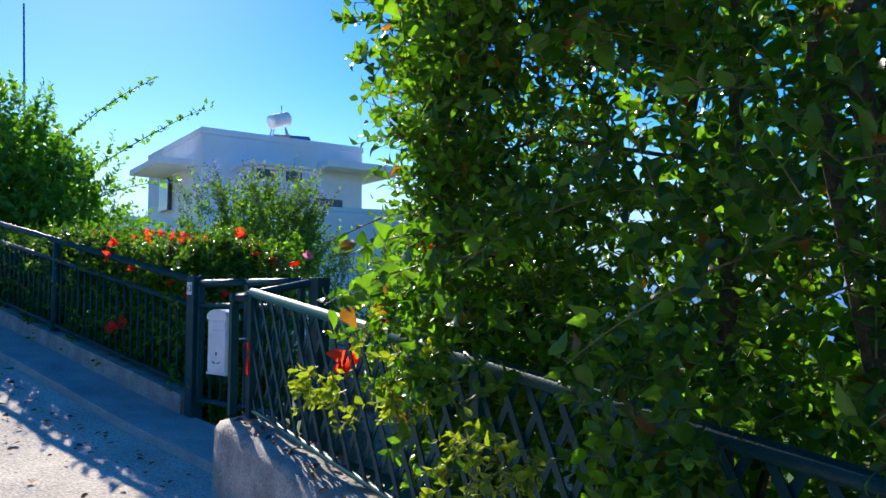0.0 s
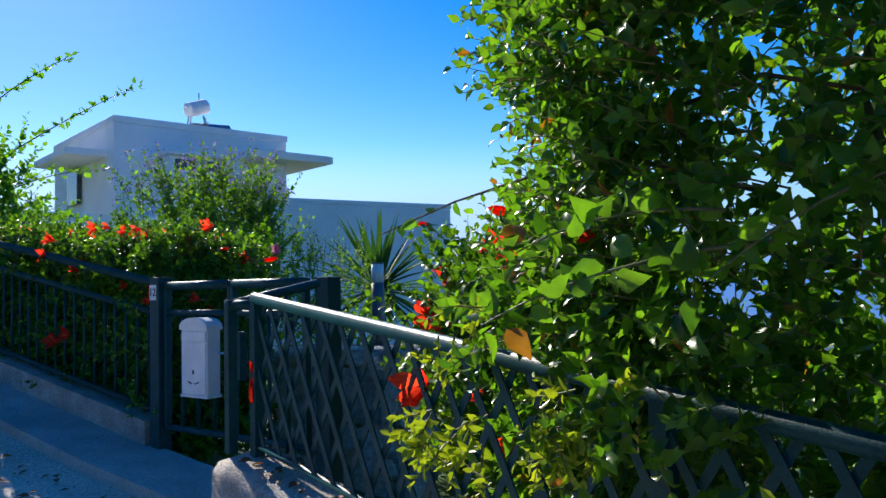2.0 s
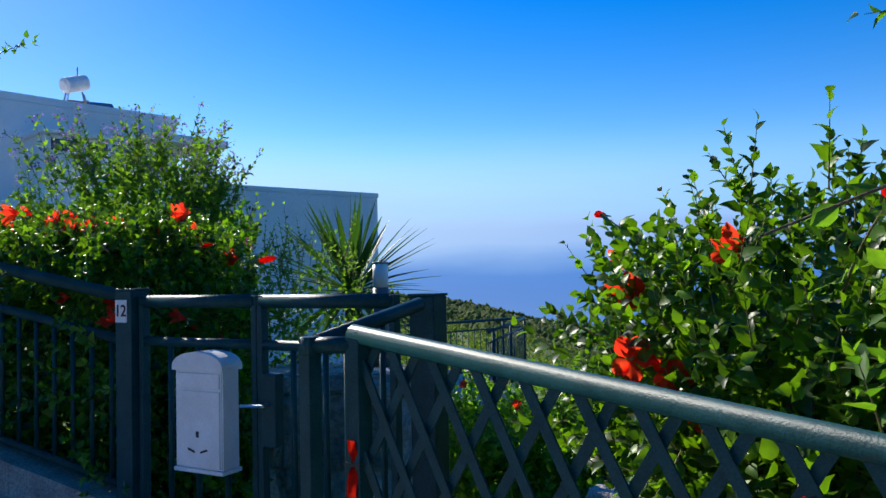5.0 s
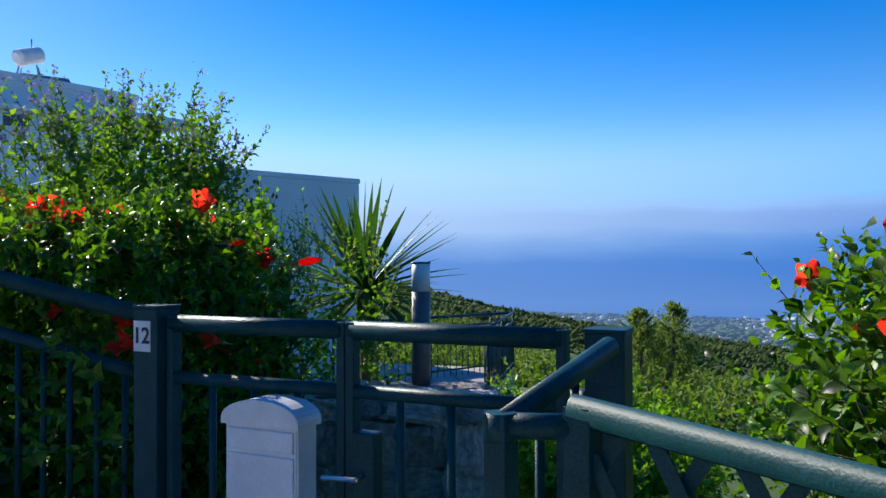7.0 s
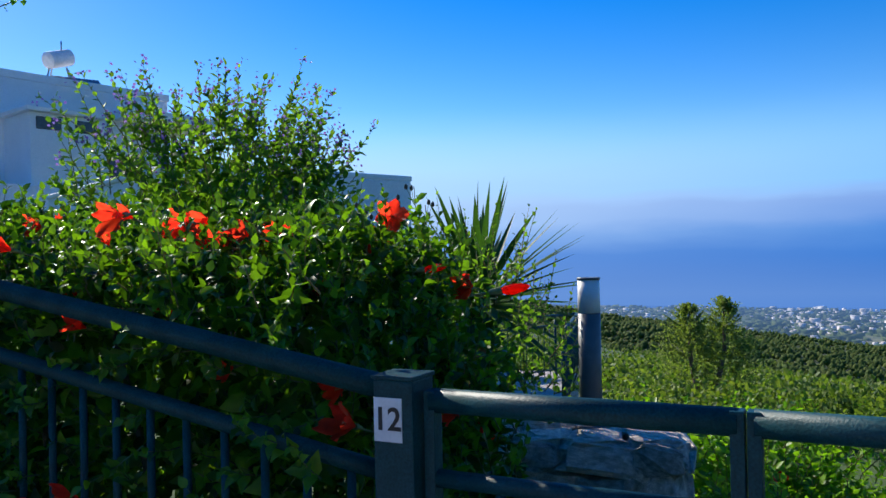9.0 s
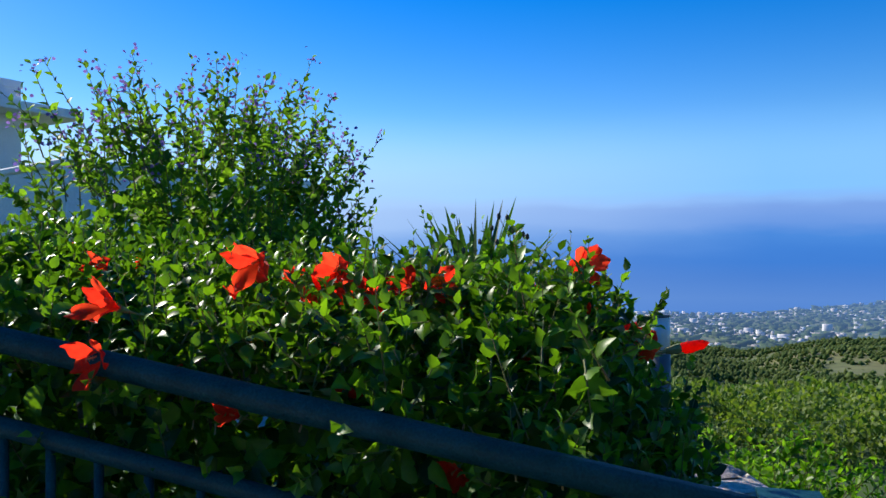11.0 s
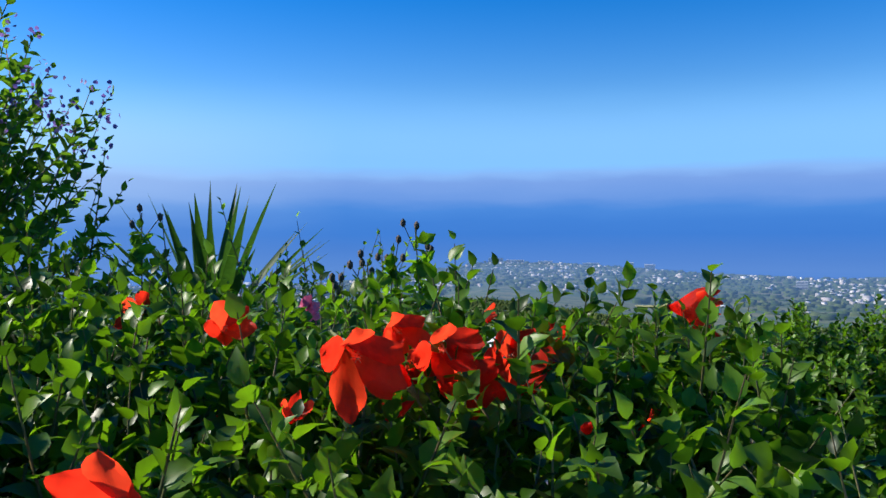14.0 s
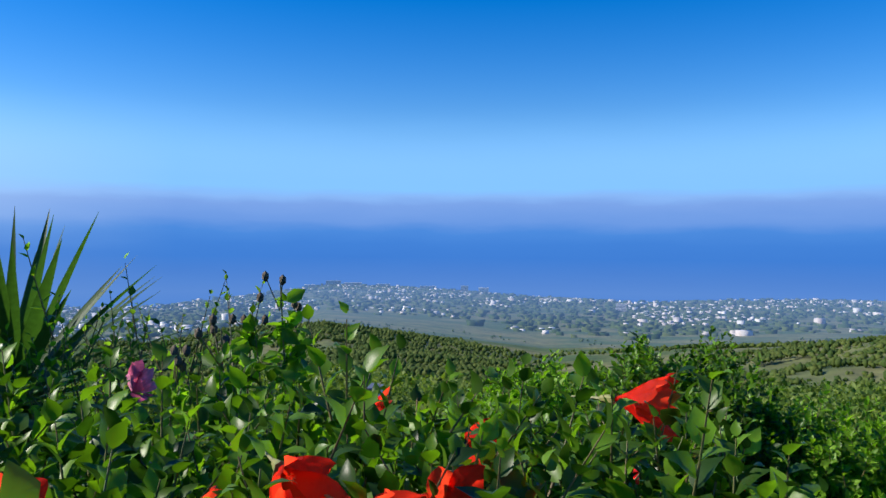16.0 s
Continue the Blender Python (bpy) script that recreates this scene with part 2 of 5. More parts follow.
def shoots(rng, S, D, L, k, leaf, spread=55.0, bend=0.15, jitter=0.35):
    """Leaves set round shoots that start at S and grow along D for L metres. Returns P, A, N, lengths and the shoots' own lines."""
    D = unit(D)
    n = len(S)
    a = unit(np.cross(D, unit(rng.normal(size=(n, 3)))))
    b = np.cross(D, a)
    t = np.linspace(0.12, 1.0, k)[None, :, None] + rng.uniform(-0.04, 0.04, (n, k, 1))
    up = np.array([0, 0, 1.0])
    base = S[:, None] + D[:, None] * (L[:, None, None] * t) + up * bend * L[:, None, None] * t ** 2
    phi = (np.arange(k) * 2.4)[None] + rng.uniform(0, 6.28, (n, 1)) + rng.normal(0, 0.35, (n, k))
    sp = np.radians(spread) * (1.15 - 0.55 * t[..., 0]) + rng.normal(0, 0.15, (n, k))
    side = np.cos(phi)[..., None] * a[:, None] + np.sin(phi)[..., None] * b[:, None]
    A = np.cos(sp)[..., None] * D[:, None] + np.sin(sp)[..., None] * side
    N = D[:, None] - 0.35 * side + rng.normal(0, jitter, (n, k, 3)) + up * 0.35
    ll = leaf * rng.uniform(0.6, 1.15, (n, k)) * (1.12 - 0.5 * t[..., 0])
    mid = S + D * (L[:, None] * 0.5) + up * bend * L[:, None] * 0.25
    end = S + D * L[:, None] + up * bend * L[:, None]
    return base.reshape(-1, 3), A.reshape(-1, 3), N.reshape(-1, 3), ll.ravel(), (S, mid, end)


def twigs(name, lines, r, material, parent):
    """Thin three-sided twigs along start, middle and end points."""
    S, M, E = lines
    n = len(S)
    d = unit(E - S)
    a = unit(np.cross(d, np.array([0.3, 0.8, 0.52])))
    b = np.cross(d, a)
    ring = [np.cos(q) * a + np.sin(q) * b for q in (0, 2.094, 4.189)]
    V = np.stack([S + r * q for q in ring] + [M + 0.7 * r * q for q in ring] + [E + 0.3 * r * q for q in ring], 1).reshape(-1, 3)
    f = []
    for k in (0, 3):
        for j in range(3):
            f.append([k + j, k + (j + 1) % 3, k + 3 + (j + 1) % 3, k + 3 + j])
    F = (np.array(f)[None] + 9 * np.arange(n)[:, None, None]).reshape(-1, 4)
    return mesh_arrays(name, V, F, None, material, parent)


def limb(bm, pts, r0, r1, seg=7):
    """A tapered limb through points."""
    n = len(pts) - 1
    for i in range(n):
        add_tube(bm, pts[i], pts[i + 1], r0 + (r1 - r0) * i / n, seg, r0 + (r1 - r0) * (i + 1) / n)


def joined(*sets):
    return [np.concatenate(x) for x in zip(*sets)]


# ---- the lie of the land ----
POST = Vector((-1.645, 5.135, 0.0))        # the post with the house number
ALONG = Vector((-0.766, 0.643, 0.0))       # up the road, along the left fence
OFF = Vector((0.643, 0.766, 0.0))          # from the road into the garden
GRADE = 0.17


def road_z(x, y):
    s = (x - POST.x) * ALONG.x + (y - POST.y) * ALONG.y
    return 0.55 + (GRADE if s > 0 else 0.13) * max(-9.0, min(s, 30.0))


RIDGE = ((-180, 7.0), (-130, 2.0), (-100, -5.0), (-90, -6.6), (-75, -8.3), (-67, -7.2), (-59, -5.7), (-53, -6.0), (-47, -7.2), (-36, -5.7),
         (-29, -4.8), (-24, -3.8), (-17, -2.2), (-5, -0.6), (15, 1.5), (35, 3.0), (90, 6.0), (180, 7.0))
COAST = ((-180, 3.0), (-95, 3.0), (-90, 3.1), (-82, 3.5), (-75, 3.3), (-66, 2.7), (-59, 2.5), (-54, 3.2), (-47, 4.0), (-33, 3.9), (-17, 3.6), (180, 3.6))


def table(rows, a):
    for (a0, v0), (a1, v1) in zip(rows, rows[1:]):
        if a0 <= a <= a1:
            return v0 + (v1 - v0) * (a - a0) / (a1 - a0)
    return rows[-1][1]


EYE = Vector((-2.2, 5.0))
SEA_Z = -140.0


def land_z(x, y):
    dx, dy = x - EYE.x, y - EYE.y
    r = math.hypot(dx, dy)
    az = math.degrees(math.atan2(-dx, dy))
    p = (x - POST.x) * OFF.x + (y - POST.y) * OFF.y
    rz = road_z(x, y)
    if p < 0.1:
        near = rz - 0.05 + 0.10 * max(0.0, -p - 4.5)
    else:
        near = rz - 0.05 - 0.35 * min(1.0, (p - 0.1) / 0.6) - 0.22 * max(0.0, p - 0.7)
    if r < 12:
        return near
    seaward = max(0.0, min(1.0, (25 - az) / 25.0)) * max(0.0, min(1.0, (az + 125) / 25.0))
    zr = 500 * math.tan(radians(table(RIDGE, az)))
    u = min(1.0, max(0.0, (r - 20) / 480.0))
    far = -2.2 * seaward + 1.5 * (1 - seaward) + (zr + 2.0) * u - 9.0 * seaward * math.sin(math.pi * u ** 0.8)
    far += (noise.noise(Vector((x, y, 0)) * 0.008) * 14 + noise.noise(Vector((x, y, 5)) * 0.03) * 4) * min(1.0, r / 300) * min(1.0, abs(r - 500) / 200 + 0.25)
    if r > 500:
        cr = 140.0 / math.tan(radians(table(COAST, az)))
        t = min(1.3, (r - 500) / max(200.0, cr - 500))
        plain = zr + (SEA_Z + 1.0 - zr) * (1 - max(0.0, 1 - t) ** 2.4) - (6.0 * (t - 1) * 10 if t > 1 else 0)
        far = far + (plain - far) * seaward * min(1.0, (r - 500) / 150)
    k = min(1.0, (r - 12) / 14.0)
    k = k * k * (3 - 2 * k)
    return near + (far - near) * k


def build_ground():
    ang = 360
    radii = [0.0] + [0.35 * 1.125 ** i for i in range(90) if 0.35 * 1.125 ** i < 4700]
    V, F4, F3 = [(EYE.x, EYE.y, land_z(EYE.x, EYE.y))], [], []
    for r in radii[1:]:
        for k in range(ang):
            a = 2 * math.pi * k / ang
            x, y = EYE.x - r * math.sin(a), EYE.y + r * math.cos(a)
            V.append((x, y, land_z(x, y)))
    for i in range(len(radii) - 2):
        for k in range(ang):
            q = 1 + i * ang
            F4.append((q + k, q + ang + k, q + ang + (k + 1) % ang, q + (k + 1) % ang))
    for k in range(ang):
        F3.append((0, 1 + k, 1 + (k + 1) % ang))
    ob = mesh_arrays("ground", V, F4, F3, M_LAND, None, True)
    tagged(ob, "green and ochre hillside falling to a coastal plain", "ground", kind="structure")


def land_mat():
    m = mat("hillside", (0.050, 0.095, 0.018), (0.150, 0.150, 0.048), rough=0.95, scale=0.012, fine=0.12, bump=0.0, spread=0.35, detail=8, contrast=(0.42, 0.62))
    return m


M_LAND = land_mat()
build_ground()

# sea
seg = 180
sv = [(0, 0, SEA_Z)] + [(4900 * math.cos(2 * math.pi * k / seg), 4900 * math.sin(2 * math.pi * k / seg), SEA_Z) for k in range(seg)]
M_SEA = mat("sea_water", (0.040, 0.150, 0.40), (0.045, 0.160, 0.42), rough=0.9, scale=0.002, fine=0.02, bump=0.0, spread=0.06, spec=0.02)
tagged(mesh_arrays("water", sv, None, [(0, 1 + k, 1 + (k + 1) % seg) for k in range(seg)], M_SEA), "calm deep blue sea under haze", "sea", kind="structure")

# glowing backdrop sheet: haze and a long bank of cloud painted over the sea
def painted_haze_mat():
    m = bpy.data.materials.new("painted_sea_haze")
    m.use_nodes = True
    nt = m.node_tree
    nt.nodes.remove(nt.nodes["Principled BSDF"])
    co = nt.nodes.new("ShaderNodeTexCoord")
    sep = nt.nodes.new("ShaderNodeSeparateXYZ")
    nt.links.new(co.outputs["Object"], sep.inputs[0])
    nz = nt.nodes.new("ShaderNodeTexNoise")
    nz.inputs["Scale"].default_value, nz.inputs["Detail"].default_value = 0.0016, 6.0
    mp = nt.nodes.new("ShaderNodeMapping")
    mp.inputs["Scale"].default_value = (1, 1, 5)
    nt.links.new(co.outputs["Object"], mp.inputs[0])
    nt.links.new(mp.outputs[0], nz.inputs["Vector"])
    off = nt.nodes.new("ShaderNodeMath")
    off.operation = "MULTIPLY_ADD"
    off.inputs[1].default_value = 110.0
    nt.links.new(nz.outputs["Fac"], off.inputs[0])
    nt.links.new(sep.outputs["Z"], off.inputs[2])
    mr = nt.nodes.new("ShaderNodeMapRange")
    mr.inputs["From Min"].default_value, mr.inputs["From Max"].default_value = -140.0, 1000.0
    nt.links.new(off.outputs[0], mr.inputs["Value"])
    # sea, haze and cloud tones by height, put into the emission
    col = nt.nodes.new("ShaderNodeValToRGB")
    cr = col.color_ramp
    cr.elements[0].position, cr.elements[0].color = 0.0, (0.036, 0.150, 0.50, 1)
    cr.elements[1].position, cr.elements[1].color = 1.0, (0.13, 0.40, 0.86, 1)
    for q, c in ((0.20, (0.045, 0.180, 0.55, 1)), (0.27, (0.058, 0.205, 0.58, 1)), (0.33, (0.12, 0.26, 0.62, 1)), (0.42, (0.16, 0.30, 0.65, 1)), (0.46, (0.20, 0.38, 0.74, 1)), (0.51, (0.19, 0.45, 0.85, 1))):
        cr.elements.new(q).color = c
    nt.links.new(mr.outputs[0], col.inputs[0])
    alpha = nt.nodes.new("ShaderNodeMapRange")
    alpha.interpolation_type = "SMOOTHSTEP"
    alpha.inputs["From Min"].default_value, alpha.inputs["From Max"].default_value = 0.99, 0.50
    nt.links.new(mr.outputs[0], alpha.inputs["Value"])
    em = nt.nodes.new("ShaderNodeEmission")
    # haze glow painted paler towards the sun
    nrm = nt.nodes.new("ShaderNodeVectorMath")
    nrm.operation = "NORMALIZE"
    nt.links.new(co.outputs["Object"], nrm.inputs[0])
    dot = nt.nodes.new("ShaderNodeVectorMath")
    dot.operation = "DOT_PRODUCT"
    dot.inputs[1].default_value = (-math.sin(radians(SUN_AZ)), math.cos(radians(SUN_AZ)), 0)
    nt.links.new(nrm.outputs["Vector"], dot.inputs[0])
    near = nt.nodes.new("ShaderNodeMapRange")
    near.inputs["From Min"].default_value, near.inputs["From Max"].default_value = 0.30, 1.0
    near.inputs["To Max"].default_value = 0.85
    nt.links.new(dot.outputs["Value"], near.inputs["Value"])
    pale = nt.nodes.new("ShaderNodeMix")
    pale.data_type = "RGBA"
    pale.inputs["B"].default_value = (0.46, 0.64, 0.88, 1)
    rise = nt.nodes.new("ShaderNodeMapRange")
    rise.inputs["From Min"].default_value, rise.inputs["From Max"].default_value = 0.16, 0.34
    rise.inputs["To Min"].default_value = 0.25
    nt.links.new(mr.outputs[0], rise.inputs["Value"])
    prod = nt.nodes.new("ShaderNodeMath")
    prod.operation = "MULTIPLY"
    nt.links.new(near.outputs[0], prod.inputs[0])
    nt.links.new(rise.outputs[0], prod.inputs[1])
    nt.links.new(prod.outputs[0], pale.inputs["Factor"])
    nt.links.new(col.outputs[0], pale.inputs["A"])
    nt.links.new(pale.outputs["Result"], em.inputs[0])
    tp = nt.nodes.new("ShaderNodeBsdfTransparent")
    mx = nt.nodes.new("ShaderNodeMixShader")
    foot = nt.nodes.new("ShaderNodeMapRange")         # the sheet stays opaque down to its foot on the water
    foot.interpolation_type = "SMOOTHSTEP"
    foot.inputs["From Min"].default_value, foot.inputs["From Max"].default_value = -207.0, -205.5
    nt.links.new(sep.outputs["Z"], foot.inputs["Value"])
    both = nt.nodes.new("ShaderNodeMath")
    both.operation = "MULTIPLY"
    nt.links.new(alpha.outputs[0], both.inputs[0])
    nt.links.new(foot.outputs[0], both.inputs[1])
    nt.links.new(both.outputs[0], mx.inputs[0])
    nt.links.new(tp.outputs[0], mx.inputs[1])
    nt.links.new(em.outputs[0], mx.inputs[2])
    nt.links.new(mx.outputs[0], nt.nodes["Material Output"].inputs["Surface"])
    return m


# lowest row reaches in to the shore, so the painted sheet covers far water
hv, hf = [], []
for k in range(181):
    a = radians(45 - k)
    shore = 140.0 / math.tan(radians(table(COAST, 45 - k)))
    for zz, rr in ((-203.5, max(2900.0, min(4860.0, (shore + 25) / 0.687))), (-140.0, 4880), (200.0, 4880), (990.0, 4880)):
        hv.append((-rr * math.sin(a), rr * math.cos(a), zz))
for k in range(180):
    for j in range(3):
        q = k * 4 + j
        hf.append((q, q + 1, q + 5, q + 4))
backdrop = tagged(mesh_arrays("backdrop", hv, hf, None, painted_haze_mat()), "glowing sheet painted with blue sea haze and a pale cloud bank", "sky", kind="structure")
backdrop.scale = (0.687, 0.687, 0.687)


def veil():
    """Glowing sheet of painted thin blue haze, between the hills and the seaside plain."""
    m = bpy.data.materials.new("painted_thin_haze")
    m.use_nodes = True
    nt = m.node_tree
    nt.nodes.remove(nt.nodes["Principled BSDF"])
    co = nt.nodes.new("ShaderNodeTexCoord")
    sep = nt.nodes.new("ShaderNodeSeparateXYZ")
    nt.links.new(co.outputs["Object"], sep.inputs[0])
    # painted haze strength by height, as the opacity of the glowing sheet
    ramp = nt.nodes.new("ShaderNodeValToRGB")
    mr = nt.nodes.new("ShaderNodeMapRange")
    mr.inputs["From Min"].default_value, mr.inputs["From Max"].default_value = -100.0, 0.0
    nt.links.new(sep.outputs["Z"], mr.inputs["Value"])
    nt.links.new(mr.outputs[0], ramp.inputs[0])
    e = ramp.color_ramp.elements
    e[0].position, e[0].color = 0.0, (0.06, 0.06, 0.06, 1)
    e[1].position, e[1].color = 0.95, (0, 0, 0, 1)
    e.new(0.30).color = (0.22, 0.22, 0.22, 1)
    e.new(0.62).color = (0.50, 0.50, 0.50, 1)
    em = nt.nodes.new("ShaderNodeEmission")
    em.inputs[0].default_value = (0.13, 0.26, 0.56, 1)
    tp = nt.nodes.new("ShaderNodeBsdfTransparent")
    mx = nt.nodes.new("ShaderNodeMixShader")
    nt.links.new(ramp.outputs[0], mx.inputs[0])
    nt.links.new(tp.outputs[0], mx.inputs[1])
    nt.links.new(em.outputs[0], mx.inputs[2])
    nt.links.new(mx.outputs[0], nt.nodes["Material Output"].inputs["Surface"])
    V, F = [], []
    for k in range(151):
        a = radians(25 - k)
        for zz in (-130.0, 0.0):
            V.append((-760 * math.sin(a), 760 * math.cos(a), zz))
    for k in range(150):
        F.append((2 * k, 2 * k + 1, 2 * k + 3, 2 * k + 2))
    tagged(mesh_arrays("painted_haze_sheet", V, F, None, m), "glowing see-through sheet painted as thin blue haze over the coastal plain", "haze", kind="structure")


veil()


# ---- road and kerb ----
def strip(name, s0, s1, p0, p1, dz0, dz1, depth, material, label, category, step=0.25, rough_edge=0.0, edge=None):
    """A slab that lies along the road: from s0 to s1 along it and from p0 to p1 (or edge(s)) off the fence line."""
    bm = bmesh.new()
    n = max(1, int((s1 - s0) / step))
    w = max(1, int((p1 - p0) / step))
    grid = []
    for i in range(n + 1):
        s = s0 + (s1 - s0) * i / n
        row = []
        for j in range(w + 1):
            p = p0 + ((edge(s) if edge else p1) - p0) * j / w
            q = POST + ALONG * s + OFF * p
            e = rough_edge * noise.noise(Vector((s * 3, p * 3, 1)))
            row.append(bm.verts.new((q.x, q.y, road_z(q.x, q.y) + dz0 + (dz1 - dz0) * j / w + e)))
        grid.append(row)
    faces = [bm.faces.new((grid[i][j], grid[i + 1][j], grid[i + 1][j + 1], grid[i][j + 1])) for i in range(n) for j in range(w)]
    ex = bmesh.ops.extrude_face_region(bm, geom=faces)
    bmesh.ops.translate(bm, vec=(0, 0, -depth), verts=[v for v in ex["geom"] if isinstance(v, bmesh.types.BMVert)])
    bmesh.ops.recalc_face_normals(bm, faces=bm.faces)
    return tagged(part(name, bm, material), label, category, kind="structure")


strip("road", -9.0, 16.0, -4.6, -0.42, -0.045, -0.045, 0.3, M_ROAD, "worn pale concrete road with grit", "road", 0.25, 0.012, lambda s: -0.42 - 0.27 * max(0.0, -1.28 - s))
strip("pavement", -1.15, 16.0, -0.42, -0.005, 0.015, 0.02, 0.2, M_KERB, "grey concrete edge strip beside the road", "pavement", 0.2, 0.01)
strip("kerb", 0.05, 9.0, -0.05, 0.12, 0.15, 0.15, 0.4, M_CONC, "low concrete upstand under the fence", "kerb", 0.15, 0.008)

# ---- left fence ----
RAIL = 0.172                                 # rise of the left rail


def on_fence(s, p, z):
    q = POST + ALONG * s + OFF * p
    return Vector((q.x, q.y, z))


def left_fence():
    top, base = 1.452, 0.70
    L = 6.3
    f = thing("metal_fence", on_fence(0, 0.02, base), "dark green tubular steel fence along the road", "fence")
    inv = Matrix.Translation(-f.location)

    def put(name, bm, label=""):
        bmesh.ops.transform(bm, matrix=inv, verts=bm.verts)
        return part(name, bm, M_PAINT, f, label)

    put("top_rail", tube(on_fence(0.03, 0.02, top), on_fence(L, 0.02, top + RAIL * L), 0.025, 14), "sunlit green top rail with worn paint")
    put("lower_rail", tube(on_fence(0.03, 0.02, top - 0.165), on_fence(L, 0.02, top - 0.165 + RAIL * L), 0.019, 12))
    put("bottom_rail", tube(on_fence(0.03, 0.02, base + 0.05), on_fence(L, 0.02, base + 0.05 + GRADE * L), 0.016, 10))
    s = 0.11
    while s < L:
        put("bar", tube(on_fence(s, 0.02, base + 0.05 + GRADE * s), on_fence(s, 0.02, top - 0.175 + RAIL * s), 0.009, 8))
        s += 0.105
    for s in (2.1, 4.2, 6.3):
        put("post", tube(on_fence(s, 0.02, base - 0.08 + GRADE * s), on_fence(s, 0.02, top + 0.0 + RAIL * s), 0.03, 12))


left_fence()

# ---- gate ----
G0 = Vector((-1.583, 5.085, 0.0))
G1 = Vector((-0.776, 4.345, 0.0))
GD = (G1 - G0).normalized()
GN = Vector((GD.y, -GD.x, 0.0))               # towards the road
G_ROT = math.degrees(math.atan2(GD.y, GD.x))
GATE_FOOT = 0.62


def at_gate(u, v, z):
    q = G0 + GD * u + GN * v
    return Vector((q.x, q.y, z))


def gate_post(u, foot, top, w, label, v=0.0):
    c = at_gate(u, v, 0)
    p = thing("gate_post", (c.x, c.y, foot), label, "gate post", "gate posts")
    h = top - foot
    part("shaft", box((w, w, h - 0.006), pose(0, 0, (h - 0.006) / 2, 0, 0, G_ROT), 0.004), M_PAINT, p)
    part("cap", box((w + 0.006, w + 0.006, 0.008), pose(0, 0, h - 0.002, 0, 0, G_ROT), 0.002), M_PAINT, p)
    return p


post_12 = gate_post(-0.062, 0.50, 1.482, 0.084, "square dark green steel gate post with number plate")
post_r = gate_post(1.158, 0.45, 1.455, 0.084, "square dark green steel gate post with hinge", -0.058)
for dz in (0.30, 0.80):
    hinge = tube((-0.055, 0.02, dz), (-0.055, 0.02, dz + 0.07), 0.017, 10)
    bmesh.ops.transform(hinge, matrix=pose(0, 0, 0, 0, 0, G_ROT), verts=hinge.verts)
    part("hinge", hinge, M_DARK, post_r, "black gate hinge")


def text_mesh(name, body, size, m, material, parent, extrude=0.0006):
    cu = bpy.data.curves.new(name, "FONT")
    cu.body, cu.size, cu.extrude, cu.offset = body, size, extrude, 0.0009
    cu.align_x, cu.align_y = "CENTER", "CENTER"
    tmp = bpy.data.objects.new(name, cu)
    scene.collection.objects.link(tmp)
    bpy.context.view_layer.update()
    me = bpy.data.meshes.new_from_object(tmp.evaluated_get(bpy.context.evaluated_depsgraph_get()))
    bpy.data.objects.remove(tmp)
    me.transform(m)
    me.materials.append(material)
    ob = new(name, me)
    ob.parent = parent
    return ob


def number_plate():
    # on the post's road side
    face = at_gate(-0.072, 0.0425, 1.402)
    pl = thing("number_plate", face, "white plate with black house number 12", "house number")
    m = Matrix.Rotation(radians(G_ROT), 4, "Z") @ Matrix.Rotation(radians(90), 4, "X")
    part("plate", box((0.060, 0.082, 0.003), m, 0.001), M_WHITE, pl)
    text_mesh("numeral", "12", 0.060, m @ Matrix.Translation((0, 0, 0.003)), M_DARK, pl)


number_plate()


def gate_leaf(u0, u1, label):
    c = at_gate(u0, 0, GATE_FOOT)
    g = thing("gate_leaf", c, label, "gate", "gate leaves")
    inv = Matrix.Translation(-Vector(c))

    def put(name, bm, lab="", material=None):
        bmesh.ops.transform(bm, matrix=inv, verts=bm.verts)
        return part(name, bm, material or M_PAINT, g, lab)

    top, second, low = 1.436, 1.292, GATE_FOOT + 0.06
    put("top_rail", tube(at_gate(u0, 0, top), at_gate(u1, 0, top), 0.023, 14), "green tubular top rail")
    put("middle_rail", tube(at_gate(u0, 0, second), at_gate(u1, 0, second), 0.017, 12))
    put("bottom_rail", tube(at_gate(u0, 0, low), at_gate(u1, 0, low), 0.017, 12))
    for u in (u0, u1):
        put("stile", box((0.022, 0.034, top + 0.02 - low), Matrix.Translation(at_gate(u, 0, (top + 0.02 + low) / 2)) @ pose(0, 0, 0, 0, 0, G_ROT), 0.003))
    n = 4
    for i in range(1, n):
        u = u0 + (u1 - u0) * i / n
        put("bar", tube(at_gate(u, 0, low), at_gate(u, 0, second), 0.010, 8))
    return g, put


gate_a, put_a = gate_leaf(0.0, 0.535, "dark green tubular steel gate leaf carrying the mailbox")
gate_b, put_b = gate_leaf(0.560, 1.075, "dark green tubular steel gate leaf with lock")
put_b("lock_case", box((0.06, 0.045, 0.24), Matrix.Translation(at_gate(0.60, 0.0, 1.08)) @ pose(0, 0, 0, 0, 0, G_ROT), 0.006))
hb = bmesh.new()
add_tube(hb, at_gate(0.60, 0.02, 1.10), at_gate(0.60, 0.055, 1.10), 0.006, 8)
add_tube(hb, at_gate(0.60, 0.055, 1.10), at_gate(0.51, 0.055, 1.095), 0.006, 8)
put_b("handle", hb, "steel lever handle", M_STEEL)


